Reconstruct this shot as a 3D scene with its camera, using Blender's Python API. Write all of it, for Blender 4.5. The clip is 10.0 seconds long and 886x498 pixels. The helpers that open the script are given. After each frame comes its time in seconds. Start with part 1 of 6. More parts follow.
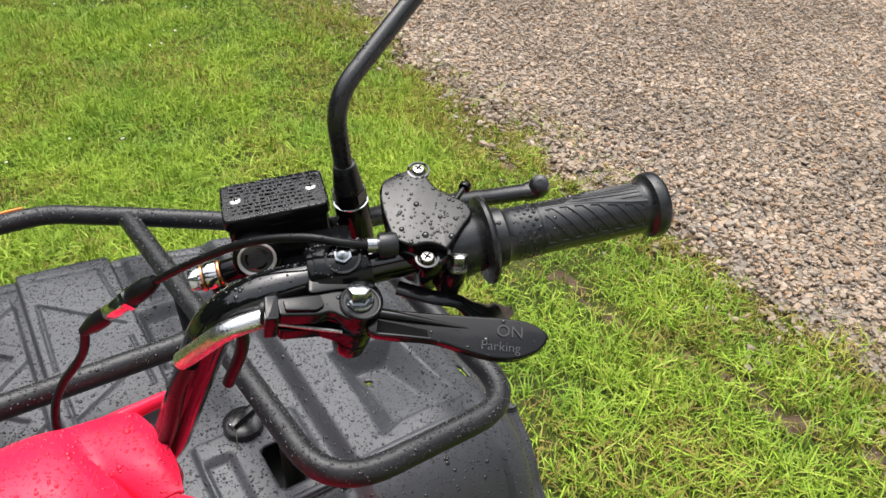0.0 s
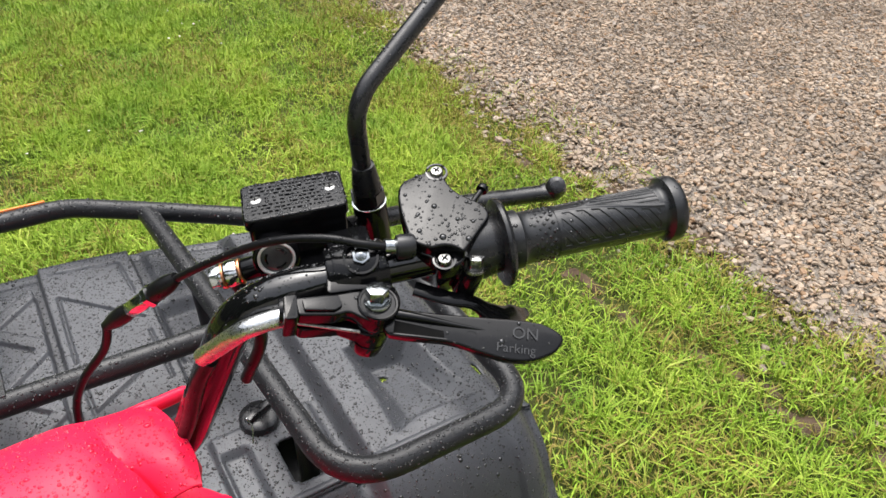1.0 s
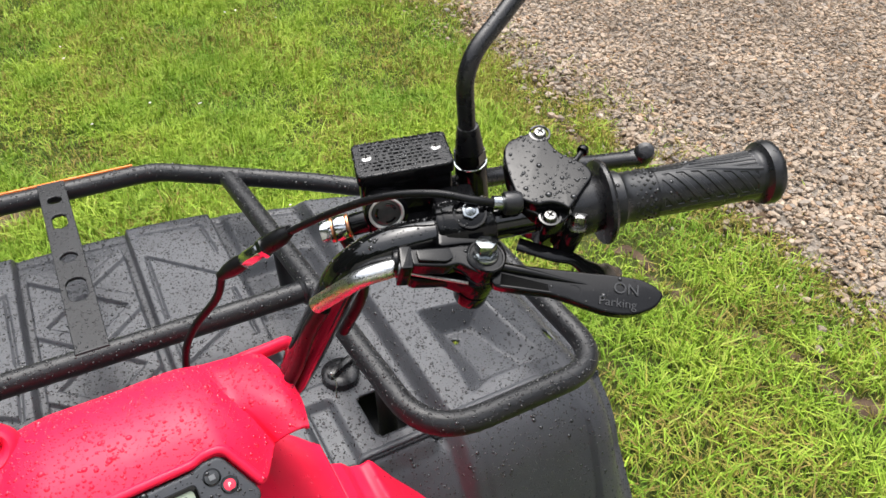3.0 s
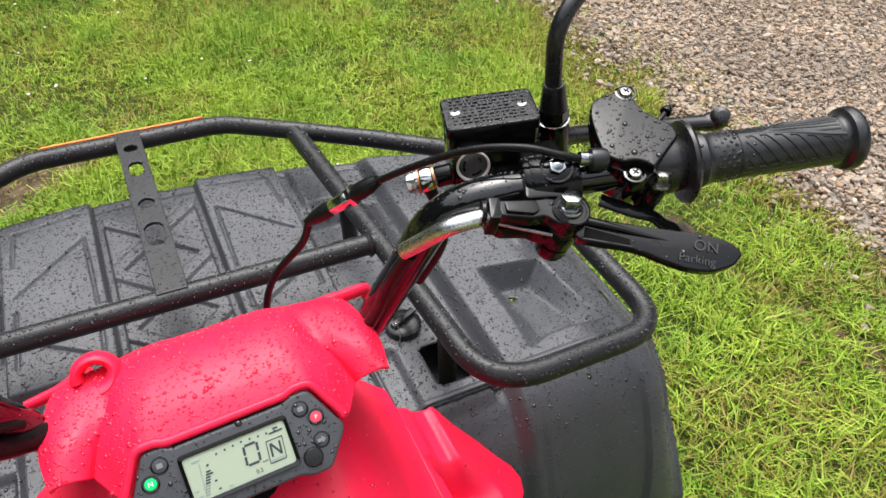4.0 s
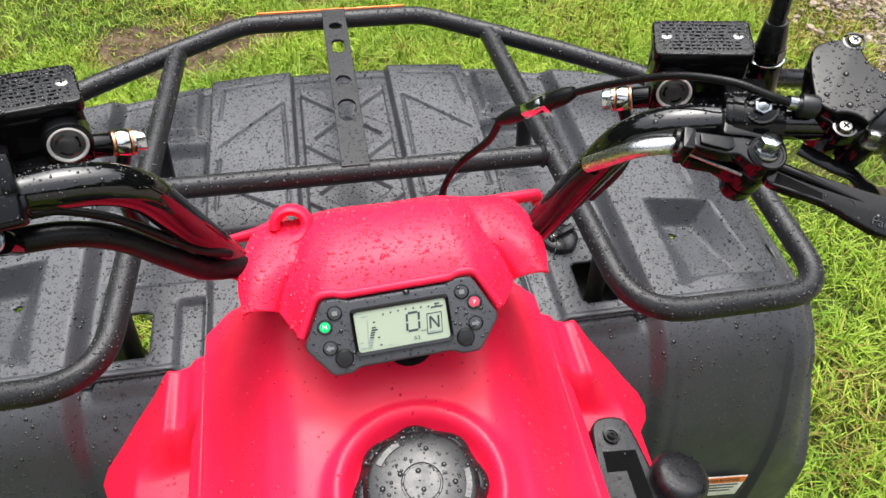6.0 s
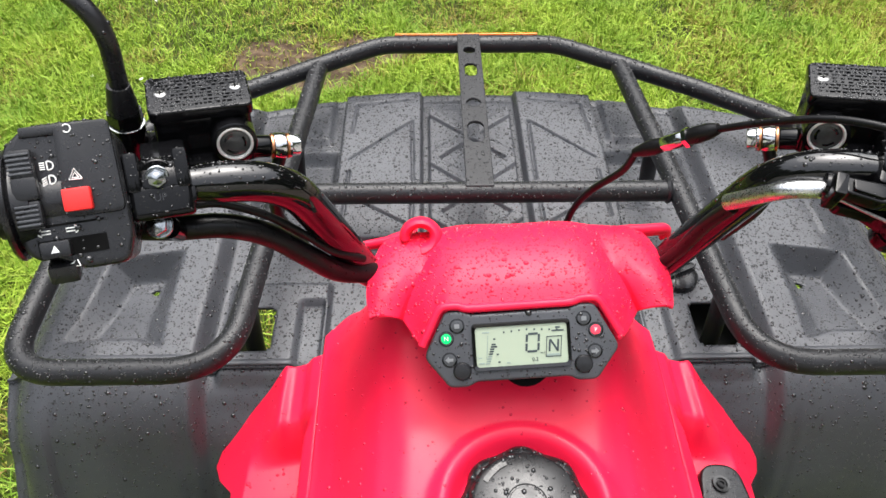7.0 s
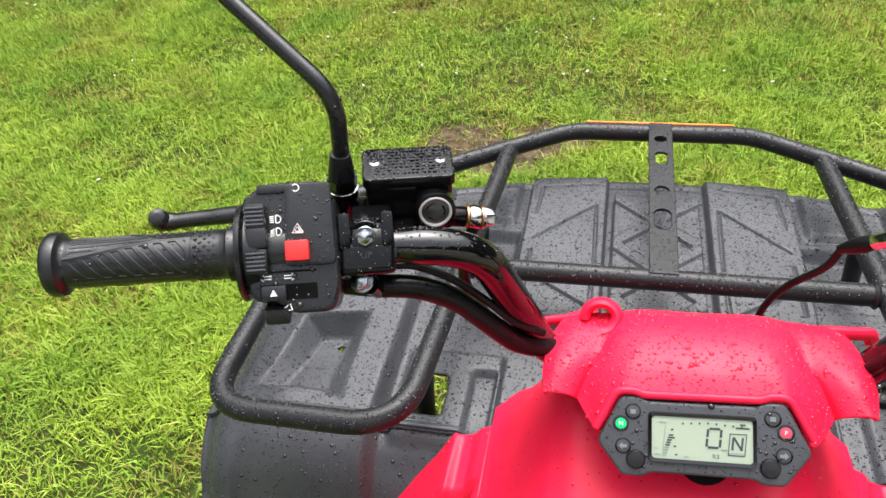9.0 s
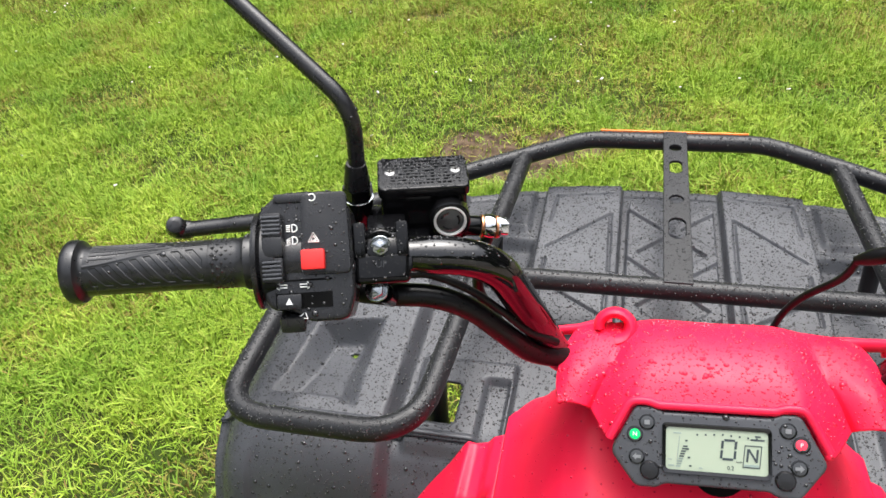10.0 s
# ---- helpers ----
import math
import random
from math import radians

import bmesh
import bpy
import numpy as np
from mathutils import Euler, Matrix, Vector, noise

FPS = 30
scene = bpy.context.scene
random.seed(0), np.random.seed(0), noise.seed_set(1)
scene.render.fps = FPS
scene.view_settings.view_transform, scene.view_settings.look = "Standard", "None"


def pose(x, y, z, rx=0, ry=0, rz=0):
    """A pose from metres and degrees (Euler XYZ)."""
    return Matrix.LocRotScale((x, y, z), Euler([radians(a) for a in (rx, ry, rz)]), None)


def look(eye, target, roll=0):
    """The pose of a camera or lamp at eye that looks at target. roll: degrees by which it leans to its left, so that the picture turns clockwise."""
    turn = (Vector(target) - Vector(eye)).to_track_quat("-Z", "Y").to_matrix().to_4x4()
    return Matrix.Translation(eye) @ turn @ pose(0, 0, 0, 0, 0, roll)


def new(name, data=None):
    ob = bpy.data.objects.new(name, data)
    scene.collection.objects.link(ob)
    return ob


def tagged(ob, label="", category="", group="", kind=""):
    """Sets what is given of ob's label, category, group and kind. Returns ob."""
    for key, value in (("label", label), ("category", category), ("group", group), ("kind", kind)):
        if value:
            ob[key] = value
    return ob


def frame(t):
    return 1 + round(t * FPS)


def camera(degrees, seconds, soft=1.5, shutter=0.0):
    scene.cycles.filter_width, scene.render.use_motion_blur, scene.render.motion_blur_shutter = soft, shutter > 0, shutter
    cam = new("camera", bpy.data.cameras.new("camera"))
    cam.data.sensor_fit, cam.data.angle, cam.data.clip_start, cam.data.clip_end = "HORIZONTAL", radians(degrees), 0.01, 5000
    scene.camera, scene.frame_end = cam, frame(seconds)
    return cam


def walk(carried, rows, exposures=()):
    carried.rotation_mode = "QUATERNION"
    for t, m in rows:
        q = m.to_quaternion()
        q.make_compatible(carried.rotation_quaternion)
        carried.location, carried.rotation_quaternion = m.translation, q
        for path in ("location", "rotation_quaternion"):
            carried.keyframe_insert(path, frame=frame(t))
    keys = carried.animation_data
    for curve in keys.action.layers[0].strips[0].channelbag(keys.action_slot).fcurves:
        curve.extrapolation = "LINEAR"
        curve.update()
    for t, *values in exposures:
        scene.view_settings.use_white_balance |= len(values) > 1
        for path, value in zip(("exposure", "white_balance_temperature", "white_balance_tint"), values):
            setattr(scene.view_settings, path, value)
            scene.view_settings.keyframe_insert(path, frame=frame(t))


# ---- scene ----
cam = camera(62.0, 10.0)
PATH = [
    (0, (0.0872, -0.3061, 1.3792), (1.0331, 1.0026, 0.1991), 4.06),
    (0.5, (0.0882, -0.3042, 1.3823), (1.0212, 1.0048, 0.1923), 4.27),
    (1, (0.0848, -0.3057, 1.3854), (0.9946, 1.0152, 0.1905), 3.99),
    (1.5, (0.0755, -0.3057, 1.3849), (0.9585, 1.0241, 0.1799), 3.67),
    (2, (0.0637, -0.3061, 1.3855), (0.9215, 1.0310, 0.1704), 3.41),
    (3.5, (0.0188, -0.3071, 1.3852), (0.7779, 1.0330, 0.1093), 2.73),
    (4, (-0.0024, -0.3105, 1.3890), (0.6949, 1.0210, 0.0696), 2.92),
    (4.5, (-0.0124, -0.3143, 1.3992), (0.5941, 1.0076, 0.0264), 3.29),
    (5, (-0.0185, -0.3170, 1.3980), (0.4877, 0.9883, -0.0303), 3.90),
    (5.2, (-0.0183, -0.3164, 1.4026), (0.4346, 0.9741, -0.0567), 3.63),
    (6.3, (-0.0406, -0.3306, 1.4000), (0.1838, 0.9731, -0.1000), 2.92),
    (6.5, (-0.0460, -0.3311, 1.4023), (0.1292, 0.9817, -0.0963), 2.41),
    (7, (-0.0570, -0.3357, 1.4042), (-0.0224, 1.0362, -0.0506), 0.43),
    (7.5, (-0.0671, -0.3393, 1.4070), (-0.1766, 1.0974, 0.0199), -1.47),
    (8, (-0.0722, -0.3485, 1.4096), (-0.3307, 1.1244, 0.0815), -3.56),
    (8.5, (-0.0698, -0.3505, 1.4098), (-0.4364, 1.1307, 0.1169), -5.24),
    (9, (-0.0663, -0.3525, 1.4091), (-0.4922, 1.1316, 0.1380), -6.48),
    (9.5, (-0.0681, -0.3526, 1.4113), (-0.5158, 1.1345, 0.1511), -6.83),
    (10, (-0.0669, -0.3530, 1.4124), (-0.5284, 1.1341, 0.1572), -6.95),
]
walk(cam, [(t, look(eye, target, roll)) for t, eye, target, roll in PATH], exposures=[(0.0, -0.17), (2.0, -0.12), (3.5, -0.10), (5.0, -0.13), (6.5, 0.07), (10.0, 0.05)])

# ---- light ----
world = bpy.data.worlds.new("world")
scene.world = world
world.use_nodes = True
wn = world.node_tree.nodes
wl = world.node_tree.links
bg = wn["Background"]
sky = wn.new("ShaderNodeTexSky")
sky.sky_type = "NISHITA"
sky.sun_disc = False
sky.sun_elevation = radians(70)
sky.sun_rotation = radians(8)
sky.air_density, sky.dust_density, sky.ozone_density = 1.0, 4.0, 1.0
hs = wn.new("ShaderNodeHueSaturation")
hs.inputs["Saturation"].default_value = 0.30
wl.new(sky.outputs["Color"], hs.inputs["Color"])
# an overcast sky is brighter overhead than at the horizon
tcw = wn.new("ShaderNodeTexCoord")
sep = wn.new("ShaderNodeSeparateXYZ")
wl.new(tcw.outputs["Generated"], sep.inputs["Vector"])
mrw = wn.new("ShaderNodeMapRange")
mrw.inputs["From Min"].default_value, mrw.inputs["From Max"].default_value = 0.0, 1.0
mrw.inputs["To Min"].default_value, mrw.inputs["To Max"].default_value = 0.46, 1.42
wl.new(sep.outputs["Z"], mrw.inputs["Value"])
mulw = wn.new("ShaderNodeVectorMath")
mulw.operation = "SCALE"
wl.new(hs.outputs["Color"], mulw.inputs["Vector"])
wl.new(mrw.outputs["Result"], mulw.inputs["Scale"])
wl.new(mulw.outputs["Vector"], bg.inputs["Color"])
bg.inputs["Strength"].default_value = 0.45
sun_data = bpy.data.lights.new("sun", "SUN")
sun_data.energy, sun_data.angle, sun_data.color = 1.45, radians(70), (1.0, 0.97, 0.92)
sun = new("sun", sun_data)
sun.matrix_world = look((0.6, 2.4, 7.0), (0, 0, 0))


# ---- materials ----
def ramp(nodes, links, src, stops):
    r = nodes.new("ShaderNodeValToRGB")
    while len(r.color_ramp.elements) < len(stops):
        r.color_ramp.elements.new(0.5)
    for e, (p, c) in zip(r.color_ramp.elements, stops):
        e.position, e.color = p, (*c, 1)
    links.new(src, r.inputs["Fac"])
    return r.outputs["Color"]


def material(name, color, rough, metal=0.0, color2=None, scale=40.0, grain=0.0, grain_scale=900.0, rough_var=0.08, spec=0.5, coat=0.0, blotch=None):
    """Principled surface with a slow change of tone, a change of gloss and a fine relief, all in metres."""
    m = bpy.data.materials.new(name)
    m.use_nodes = True
    n, l = m.node_tree.nodes, m.node_tree.links
    b = n["Principled BSDF"]
    tc = n.new("ShaderNodeTexCoord")
    no = n.new("ShaderNodeTexNoise")
    no.inputs["Scale"].default_value, no.inputs["Detail"].default_value = scale, 4.0
    l.new(tc.outputs["Object"], no.inputs["Vector"])
    c2 = color2 or tuple(min(1, c * 1.25) for c in color)
    l.new(ramp(n, l, no.outputs["Fac"], [(0.35, color), (0.68, c2)]), b.inputs["Base Color"])
    mr = n.new("ShaderNodeMapRange")
    mr.inputs["From Min"].default_value, mr.inputs["From Max"].default_value = 0.3, 0.7
    mr.inputs["To Min"].default_value, mr.inputs["To Max"].default_value = max(0.02, rough - rough_var), rough + rough_var
    no2 = n.new("ShaderNodeTexNoise")
    no2.inputs["Scale"].default_value, no2.inputs["Detail"].default_value = scale * 3.7, 3.0
    l.new(tc.outputs["Object"], no2.inputs["Vector"])
    l.new(no2.outputs["Fac"], mr.inputs["Value"])
    l.new(mr.outputs["Result"], b.inputs["Roughness"])
    b.inputs["Metallic"].default_value = metal
    b.inputs["Specular IOR Level"].default_value = spec
    b.inputs["Coat Weight"].default_value = coat
    b.inputs["Coat Roughness"].default_value = 0.06
    if grain:
        no3 = n.new("ShaderNodeTexNoise")
        no3.inputs["Scale"].default_value, no3.inputs["Detail"].default_value = grain_scale, 2.0
        l.new(tc.outputs["Object"], no3.inputs["Vector"])
        bp = n.new("ShaderNodeBump")
        bp.inputs["Strength"].default_value, bp.inputs["Distance"].default_value = grain, 0.0006
        l.new(no3.outputs["Fac"], bp.inputs["Height"])
        l.new(bp.outputs["Normal"], b.inputs["Normal"])
    return m


def island_material(name, stops, rough, spec=0.4, big=None):
    """Each loose piece of a mesh takes its own tone from the stops."""
    m = bpy.data.materials.new(name)
    m.use_nodes = True
    n, l = m.node_tree.nodes, m.node_tree.links
    b = n["Principled BSDF"]
    g = n.new("ShaderNodeNewGeometry")
    col = ramp(n, l, g.outputs["Random Per Island"], stops)
    if big:
        tc = n.new("ShaderNodeTexCoord")
        no = n.new("ShaderNodeTexNoise")
        no.inputs["Scale"].default_value, no.inputs["Detail"].default_value = big[0], 5.0
        l.new(tc.outputs["Object"], no.inputs["Vector"])
        mx = n.new("ShaderNodeMix")
        mx.data_type = "RGBA"
        mx.blend_type = "MULTIPLY"
        mx.inputs["Factor"].default_value = big[3]
        l.new(col, mx.inputs["A"])
        l.new(ramp(n, l, no.outputs["Fac"], [(0.36, big[1]), (0.64, big[2])]), mx.inputs["B"])
        col = mx.outputs["Result"]
    l.new(col, b.inputs["Base Color"])
    b.inputs["Roughness"].default_value = rough
    b.inputs["Specular IOR Level"].default_value = spec
    return m


def glow(name, color, strength, base=None):
    m = bpy.data.materials.new(name)
    m.use_nodes = True
    b = m.node_tree.nodes["Principled BSDF"]
    b.inputs["Base Color"].default_value = (*(base or color), 1)
    b.inputs["Emission Color"].default_value = (*color, 1)
    b.inputs["Emission Strength"].default_value = strength
    b.inputs["Roughness"].default_value = 0.25
    return m


PLASTIC = material("moulded_black_plastic", (0.041, 0.043, 0.049), 0.44, color2=(0.058, 0.061, 0.068), scale=9, grain=0.34, grain_scale=1500, rough_var=0.08, spec=0.46)
RACK = material("black_powder_coat", (0.0105, 0.0108, 0.0120), 0.34, color2=(0.016, 0.0165, 0.018), scale=14, grain=0.25, grain_scale=1800, rough_var=0.05, spec=0.34)
GLOSS = material("gloss_black_paint", (0.0022, 0.0022, 0.0025), 0.09, color2=(0.0036, 0.0036, 0.004), scale=25, grain=0.01, grain_scale=500, rough_var=0.03, spec=0.64)
CAST = material("black_cast_alloy", (0.0030, 0.0030, 0.0034), 0.13, color2=(0.0050, 0.0050, 0.0056), scale=40, grain=0.025, grain_scale=900, rough_var=0.06, spec=0.25)
SATIN = material("satin_black_plastic", (0.0085, 0.0085, 0.0095), 0.28, color2=(0.0130, 0.0130, 0.0142), scale=30, grain=0.10, grain_scale=1700, spec=0.44)
RUBBER = material("black_rubber", (0.0045, 0.0045, 0.0050), 0.34, color2=(0.0070, 0.0070, 0.0078), scale=60, grain=0.06, grain_scale=1200, spec=0.22)
GRIP = material("grip_rubber", (0.0085, 0.0088, 0.0098), 0.33, color2=(0.0125, 0.0130, 0.0142), scale=60, grain=0.10, grain_scale=1400, spec=0.50)
RED = material("red_plastic", (0.80, 0.012, 0.050), 0.36, color2=(0.86, 0.015, 0.060), scale=7, grain=0.02, grain_scale=500, rough_var=0.07, spec=0.22)
STEEL = material("zinc_plated_steel", (0.26, 0.28, 0.29), 0.20, metal=1.0, color2=(0.42, 0.44, 0.45), scale=140, grain=0.14, grain_scale=900)
GUIDE = material("zinc_tube", (0.56, 0.57, 0.58), 0.30, metal=1.0, color2=(0.72, 0.72, 0.72), scale=220, grain=0.25, grain_scale=700)
CHROME = material("bright_steel", (0.50, 0.51, 0.52), 0.15, metal=1.0, color2=(0.66, 0.66, 0.66), scale=190, grain=0.18, grain_scale=400)
COPPER = material("copper_washer", (0.62, 0.27, 0.14), 0.32, metal=1.0, scale=90)
SCREW = material("screw_steel", (0.20, 0.20, 0.195), 0.28, metal=1.0, color2=(0.36, 0.355, 0.345), scale=200, grain=0.2)
# black that stands in for the shade inside slots, grooves and openings
DARKHOLE = material("deep_black", (0.004, 0.004, 0.004), 0.7, spec=0.05)
WHITE = material("white_print", (0.72, 0.72, 0.70), 0.45, scale=200)
GREY = material("grey_print", (0.16, 0.165, 0.17), 0.5, scale=200)
SWITCHRED = material("red_switch_plastic", (0.72, 0.02, 0.018), 0.38, scale=60, grain=0.1)
ORANGE = material("orange_reflector", (0.85, 0.20, 0.03), 0.30, scale=60)
LCD = glow("lcd_glass", (0.46, 0.56, 0.42), 0.10, base=(0.31, 0.36, 0.27))
INK = material("lcd_segment", (0.030, 0.040, 0.045), 0.4, scale=100)
INKPALE = material("lcd_faint_segment", (0.20, 0.25, 0.22), 0.4, scale=100)
GREENLAMP = glow("green_indicator", (0.0, 0.80, 0.18), 1.1, base=(0.0, 0.20, 0.06))
REDLAMP = glow("red_indicator", (1.0, 0.02, 0.06), 0.7, base=(0.6, 0.05, 0.08))
LENS = material("dark_indicator_lens", (0.045, 0.047, 0.050), 0.18, scale=90)
RING = material("sight_ring", (0.52, 0.51, 0.48), 0.35, color2=(0.62, 0.61, 0.58), scale=90)
SIGHT = material("sight_glass_dark", (0.040, 0.042, 0.040), 0.10, color2=(0.075, 0.077, 0.074), scale=90)
BRAID = material("steel_cable", (0.42, 0.43, 0.43), 0.35, metal=1.0, color2=(0.20, 0.20, 0.20), scale=900)
# lighter than the casting: highlights on the raised letters put into the colour
LETTER = material("raised_letter_highlight", (0.012, 0.012, 0.0125), 0.20, color2=(0.020, 0.020, 0.021), scale=400)
LABELW = material("warning_paper", (0.75, 0.73, 0.68), 0.4, scale=90)
TYRE = material("tyre_rubber", (0.018, 0.018, 0.018), 0.7, scale=20, grain=0.3)

# opaque rain drops on red and dark plastic; darkening through water is painted in
RED_BEAD = material("water_bead_on_red", (0.52, 0.008, 0.036), 0.05, color2=(0.74, 0.016, 0.060), scale=400, rough_var=0.02, spec=0.42)
BEAD = material("water_bead", (0.008, 0.0083, 0.009), 0.03, color2=(0.022, 0.0225, 0.024), scale=300, rough_var=0.01, spec=0.60)


# ---- building tools ----
def thing(name, label, category, group="", kind=""):
    return tagged(new(name), label, category, group, kind)


def finish(bm, flat=False):
    bmesh.ops.recalc_face_normals(bm, faces=bm.faces)
    for f in bm.faces:
        f.smooth = not flat
    return bm


def part(name, bm, mat, parent, label="", flat=False, m=None, sharp=40, keep_normals=False):
    """One mesh object under a thing or a part."""
    if m is not None:
        bm.transform(m)
        if m.determinant() < 0:
            bmesh.ops.reverse_faces(bm, faces=bm.faces)
    if not keep_normals:
        finish(bm, flat)
    for e in bm.edges:
        if len(e.link_faces) == 2 and e.calc_face_angle(0) > radians(sharp):
            e.smooth = False
    me = bpy.data.meshes.new(name)
    bm.to_mesh(me)
    bm.free()
    me.materials.append(mat)
    ob = new(name, me)
    if parent:
        ob.parent = parent
    if label:
        tagged(ob, label)
    return ob


def rounded_path(points, radius, steps=8):
    """Straight runs joined by arcs."""
    pts = [Vector(p) for p in points]
    out = [pts[0]]
    for i in range(1, len(pts) - 1):
        a, b, c = pts[i - 1], pts[i], pts[i + 1]
        u, v = (a - b), (c - b)
        r = radius[i] if isinstance(radius, (list, tuple)) else radius
        d = min(r, 0.48 * u.length, 0.48 * v.length)
        p, q = b + u.normalized() * d, b + v.normalized() * d
        for k in range(steps + 1):
            t = k / steps
            out.append(p * (1 - t) ** 2 + b * 2 * t * (1 - t) + q * t ** 2)
    out.append(pts[-1])
    return out


def spline(points, steps=8):
    """Smooth curve through points."""
    p = [Vector(q) for q in points]
    p = [p[0] * 2 - p[1]] + p + [p[-1] * 2 - p[-2]]
    out = []
    for i in range(1, len(p) - 2):
        for k in range(steps):
            t = k / steps
            out.append(0.5 * (2 * p[i] + (p[i + 1] - p[i - 1]) * t + (2 * p[i - 1] - 5 * p[i] + 4 * p[i + 1] - p[i + 2]) * t * t
                              + (3 * p[i] - p[i - 1] - 3 * p[i + 1] + p[i + 2]) * t ** 3))
    out.append(p[-2])
    return out


def sweep(path, radius, sides=20, caps=True, flatten=None):
    """A tube along a path; radius: one number or one for each point."""
    bm = bmesh.new()
    n = len(path)
    rad = radius if isinstance(radius, (list, tuple)) else [radius] * n
    tang = [(path[min(i + 1, n - 1)] - path[max(i - 1, 0)]).normalized() for i in range(n)]
    side = tang[0].orthogonal().normalized()
    if flatten:
        side = (flatten[0] - tang[0] * flatten[0].dot(tang[0])).normalized()
    rings = []
    for i in range(n):
        side = (side - tang[i] * side.dot(tang[i])).normalized()
        up = tang[i].cross(side)
        k = flatten[1] if flatten else 1.0
        rings.append([bm.verts.new(path[i] + (side * math.cos(2 * math.pi * j / sides) * k + up * math.sin(2 * math.pi * j / sides)) * rad[i]) for j in range(sides)])
    for a, b in zip(rings, rings[1:]):
        for j in range(sides):
            bm.faces.new((a[j], a[(j + 1) % sides], b[(j + 1) % sides], b[j]))
    if caps:
        bm.faces.new(rings[0][::-1])
        bm.faces.new(rings[-1])
    return bm


def lathe(profile, sides=32, wobble=None, cap=True):
    """Profile of (radius, height) turned about z. wobble(angle, i): factor on the radius."""
    bm = bmesh.new()
    rings = []
    for i, (r, h) in enumerate(profile):
        rings.append([bm.verts.new((r * (wobble(2 * math.pi * j / sides, i) if wobble else 1) * math.cos(2 * math.pi * j / sides),
                                    r * (wobble(2 * math.pi * j / sides, i) if wobble else 1) * math.sin(2 * math.pi * j / sides), h)) for j in range(sides)])
    for a, b in zip(rings, rings[1:]):
        for j in range(sides):
            bm.faces.new((a[j], a[(j + 1) % sides], b[(j + 1) % sides], b[j]))
    if cap:
        bm.faces.new(rings[0][::-1])
        bm.faces.new(rings[-1])
    return bm


def box(size, bevel=0.002, at=(0, 0, 0), seg=2, taper=1.0):
    bm = bmesh.new()
    bmesh.ops.create_cube(bm, size=1.0)
    for v in bm.verts:
        k = taper if v.co.z < 0 else 1.0
        v.co = Vector((v.co.x * size[0] * k, v.co.y * size[1] * k, v.co.z * size[2]))
    if bevel:
        bmesh.ops.bevel(bm, geom=bm.edges[:], offset=bevel, segments=seg, profile=0.6, affect="EDGES")
    bm.transform(Matrix.Translation(at))
    return bm


def rounded_outline(points, radius, steps=5):
    pts = [Vector((*p, 0)) for p in points]
    n = len(pts)
    out = []
    for i in range(n):
        a, b, c = pts[i - 1], pts[i], pts[(i + 1) % n]
        r = radius[i] if isinstance(radius, (list, tuple)) else radius
        u, v = a - b, c - b
        d = min(r, 0.48 * u.length, 0.48 * v.length)
        p, q = b + u.normalized() * d, b + v.normalized() * d
        for k in range(steps + 1):
            t = k / steps
            w = p * (1 - t) ** 2 + b * 2 * t * (1 - t) + q * t ** 2
            out.append((w.x, w.y))
    return out


def prism(outline, z0, z1, bevel=0.0, inset=1.0, seg=2, zf=None):
    """A plate with the outline, from z0 up to z1. zf(x, y): added height of the top."""
    bm = bmesh.new()
    cx = sum(p[0] for p in outline) / len(outline)
    cy = sum(p[1] for p in outline) / len(outline)
    lo = [bm.verts.new((cx + (x - cx) * inset, cy + (y - cy) * inset, z0)) for x, y in outline]
    hi = [bm.verts.new((x, y, z1 + (zf(x, y) if zf else 0))) for x, y in outline]
    n = len(outline)
    for i in range(n):
        bm.faces.new((lo[i], lo[(i + 1) % n], hi[(i + 1) % n], hi[i]))
    bm.faces.new(lo[::-1])
    top = bm.faces.new(hi)
    bmesh.ops.recalc_face_normals(bm, faces=bm.faces)
    if bevel:
        bmesh.ops.bevel(bm, geom=list(top.edges), offset=bevel, segments=seg, profile=0.6, affect="EDGES")
    return bm


def joined(*bms):
    out = bmesh.new()
    for b in bms:
        me = bpy.data.meshes.new("tmp")
        b.to_mesh(me)
        b.free()
        out.from_mesh(me)
        bpy.data.meshes.remove(me)
    return out


def moved(bm, m):
    bm.transform(m)
    return bm


def axes(origin, z, x=(1, 0, 0)):
    """A matrix whose z points along z and x as near as may be along x."""
    z = Vector(z).normalized()
    x = Vector(x)
    x = (x - z * x.dot(z)).normalized()
    y = z.cross(x)
    m = Matrix((x, y, z)).transposed().to_4x4()
    m.translation = Vector(origin)
    return m


def along(origin, x, z=(0, 0, 1)):
    """A matrix whose x points along x and z as near as may be along z."""
    x = Vector(x).normalized()
    z = Vector(z)
    z = (z - x * z.dot(x)).normalized()
    m = Matrix((x, z.cross(x), z)).transposed().to_4x4()
    m.translation = Vector(origin)
    return m


def hex_bolt(r, h, washer=1.35, dome=0.0):
    """A hexagon head on a washer, standing on z = 0."""
    w = lathe([(r * washer, 0), (r * washer, h * 0.16), (r * washer * 0.94, h * 0.22), (0.0005, h * 0.22)], 24)
    hd = bmesh.new()
    bmesh.ops.create_cone(hd, cap_ends=True, segments=6, radius1=r, radius2=r, depth=h * 0.8)
    hd.transform(Matrix.Translation((0, 0, h * 0.6)))
    bmesh.ops.bevel(hd, geom=[f for e in hd.edges for f in [e]], offset=r * 0.09, segments=2, profile=0.5, affect="EDGES")
    dish = lathe([(r * 0.72, h * 0.985), (r * 0.62, h * 1.02), (0.0005, h * (1.02 + dome))], 20)
    return joined(w, hd, dish)


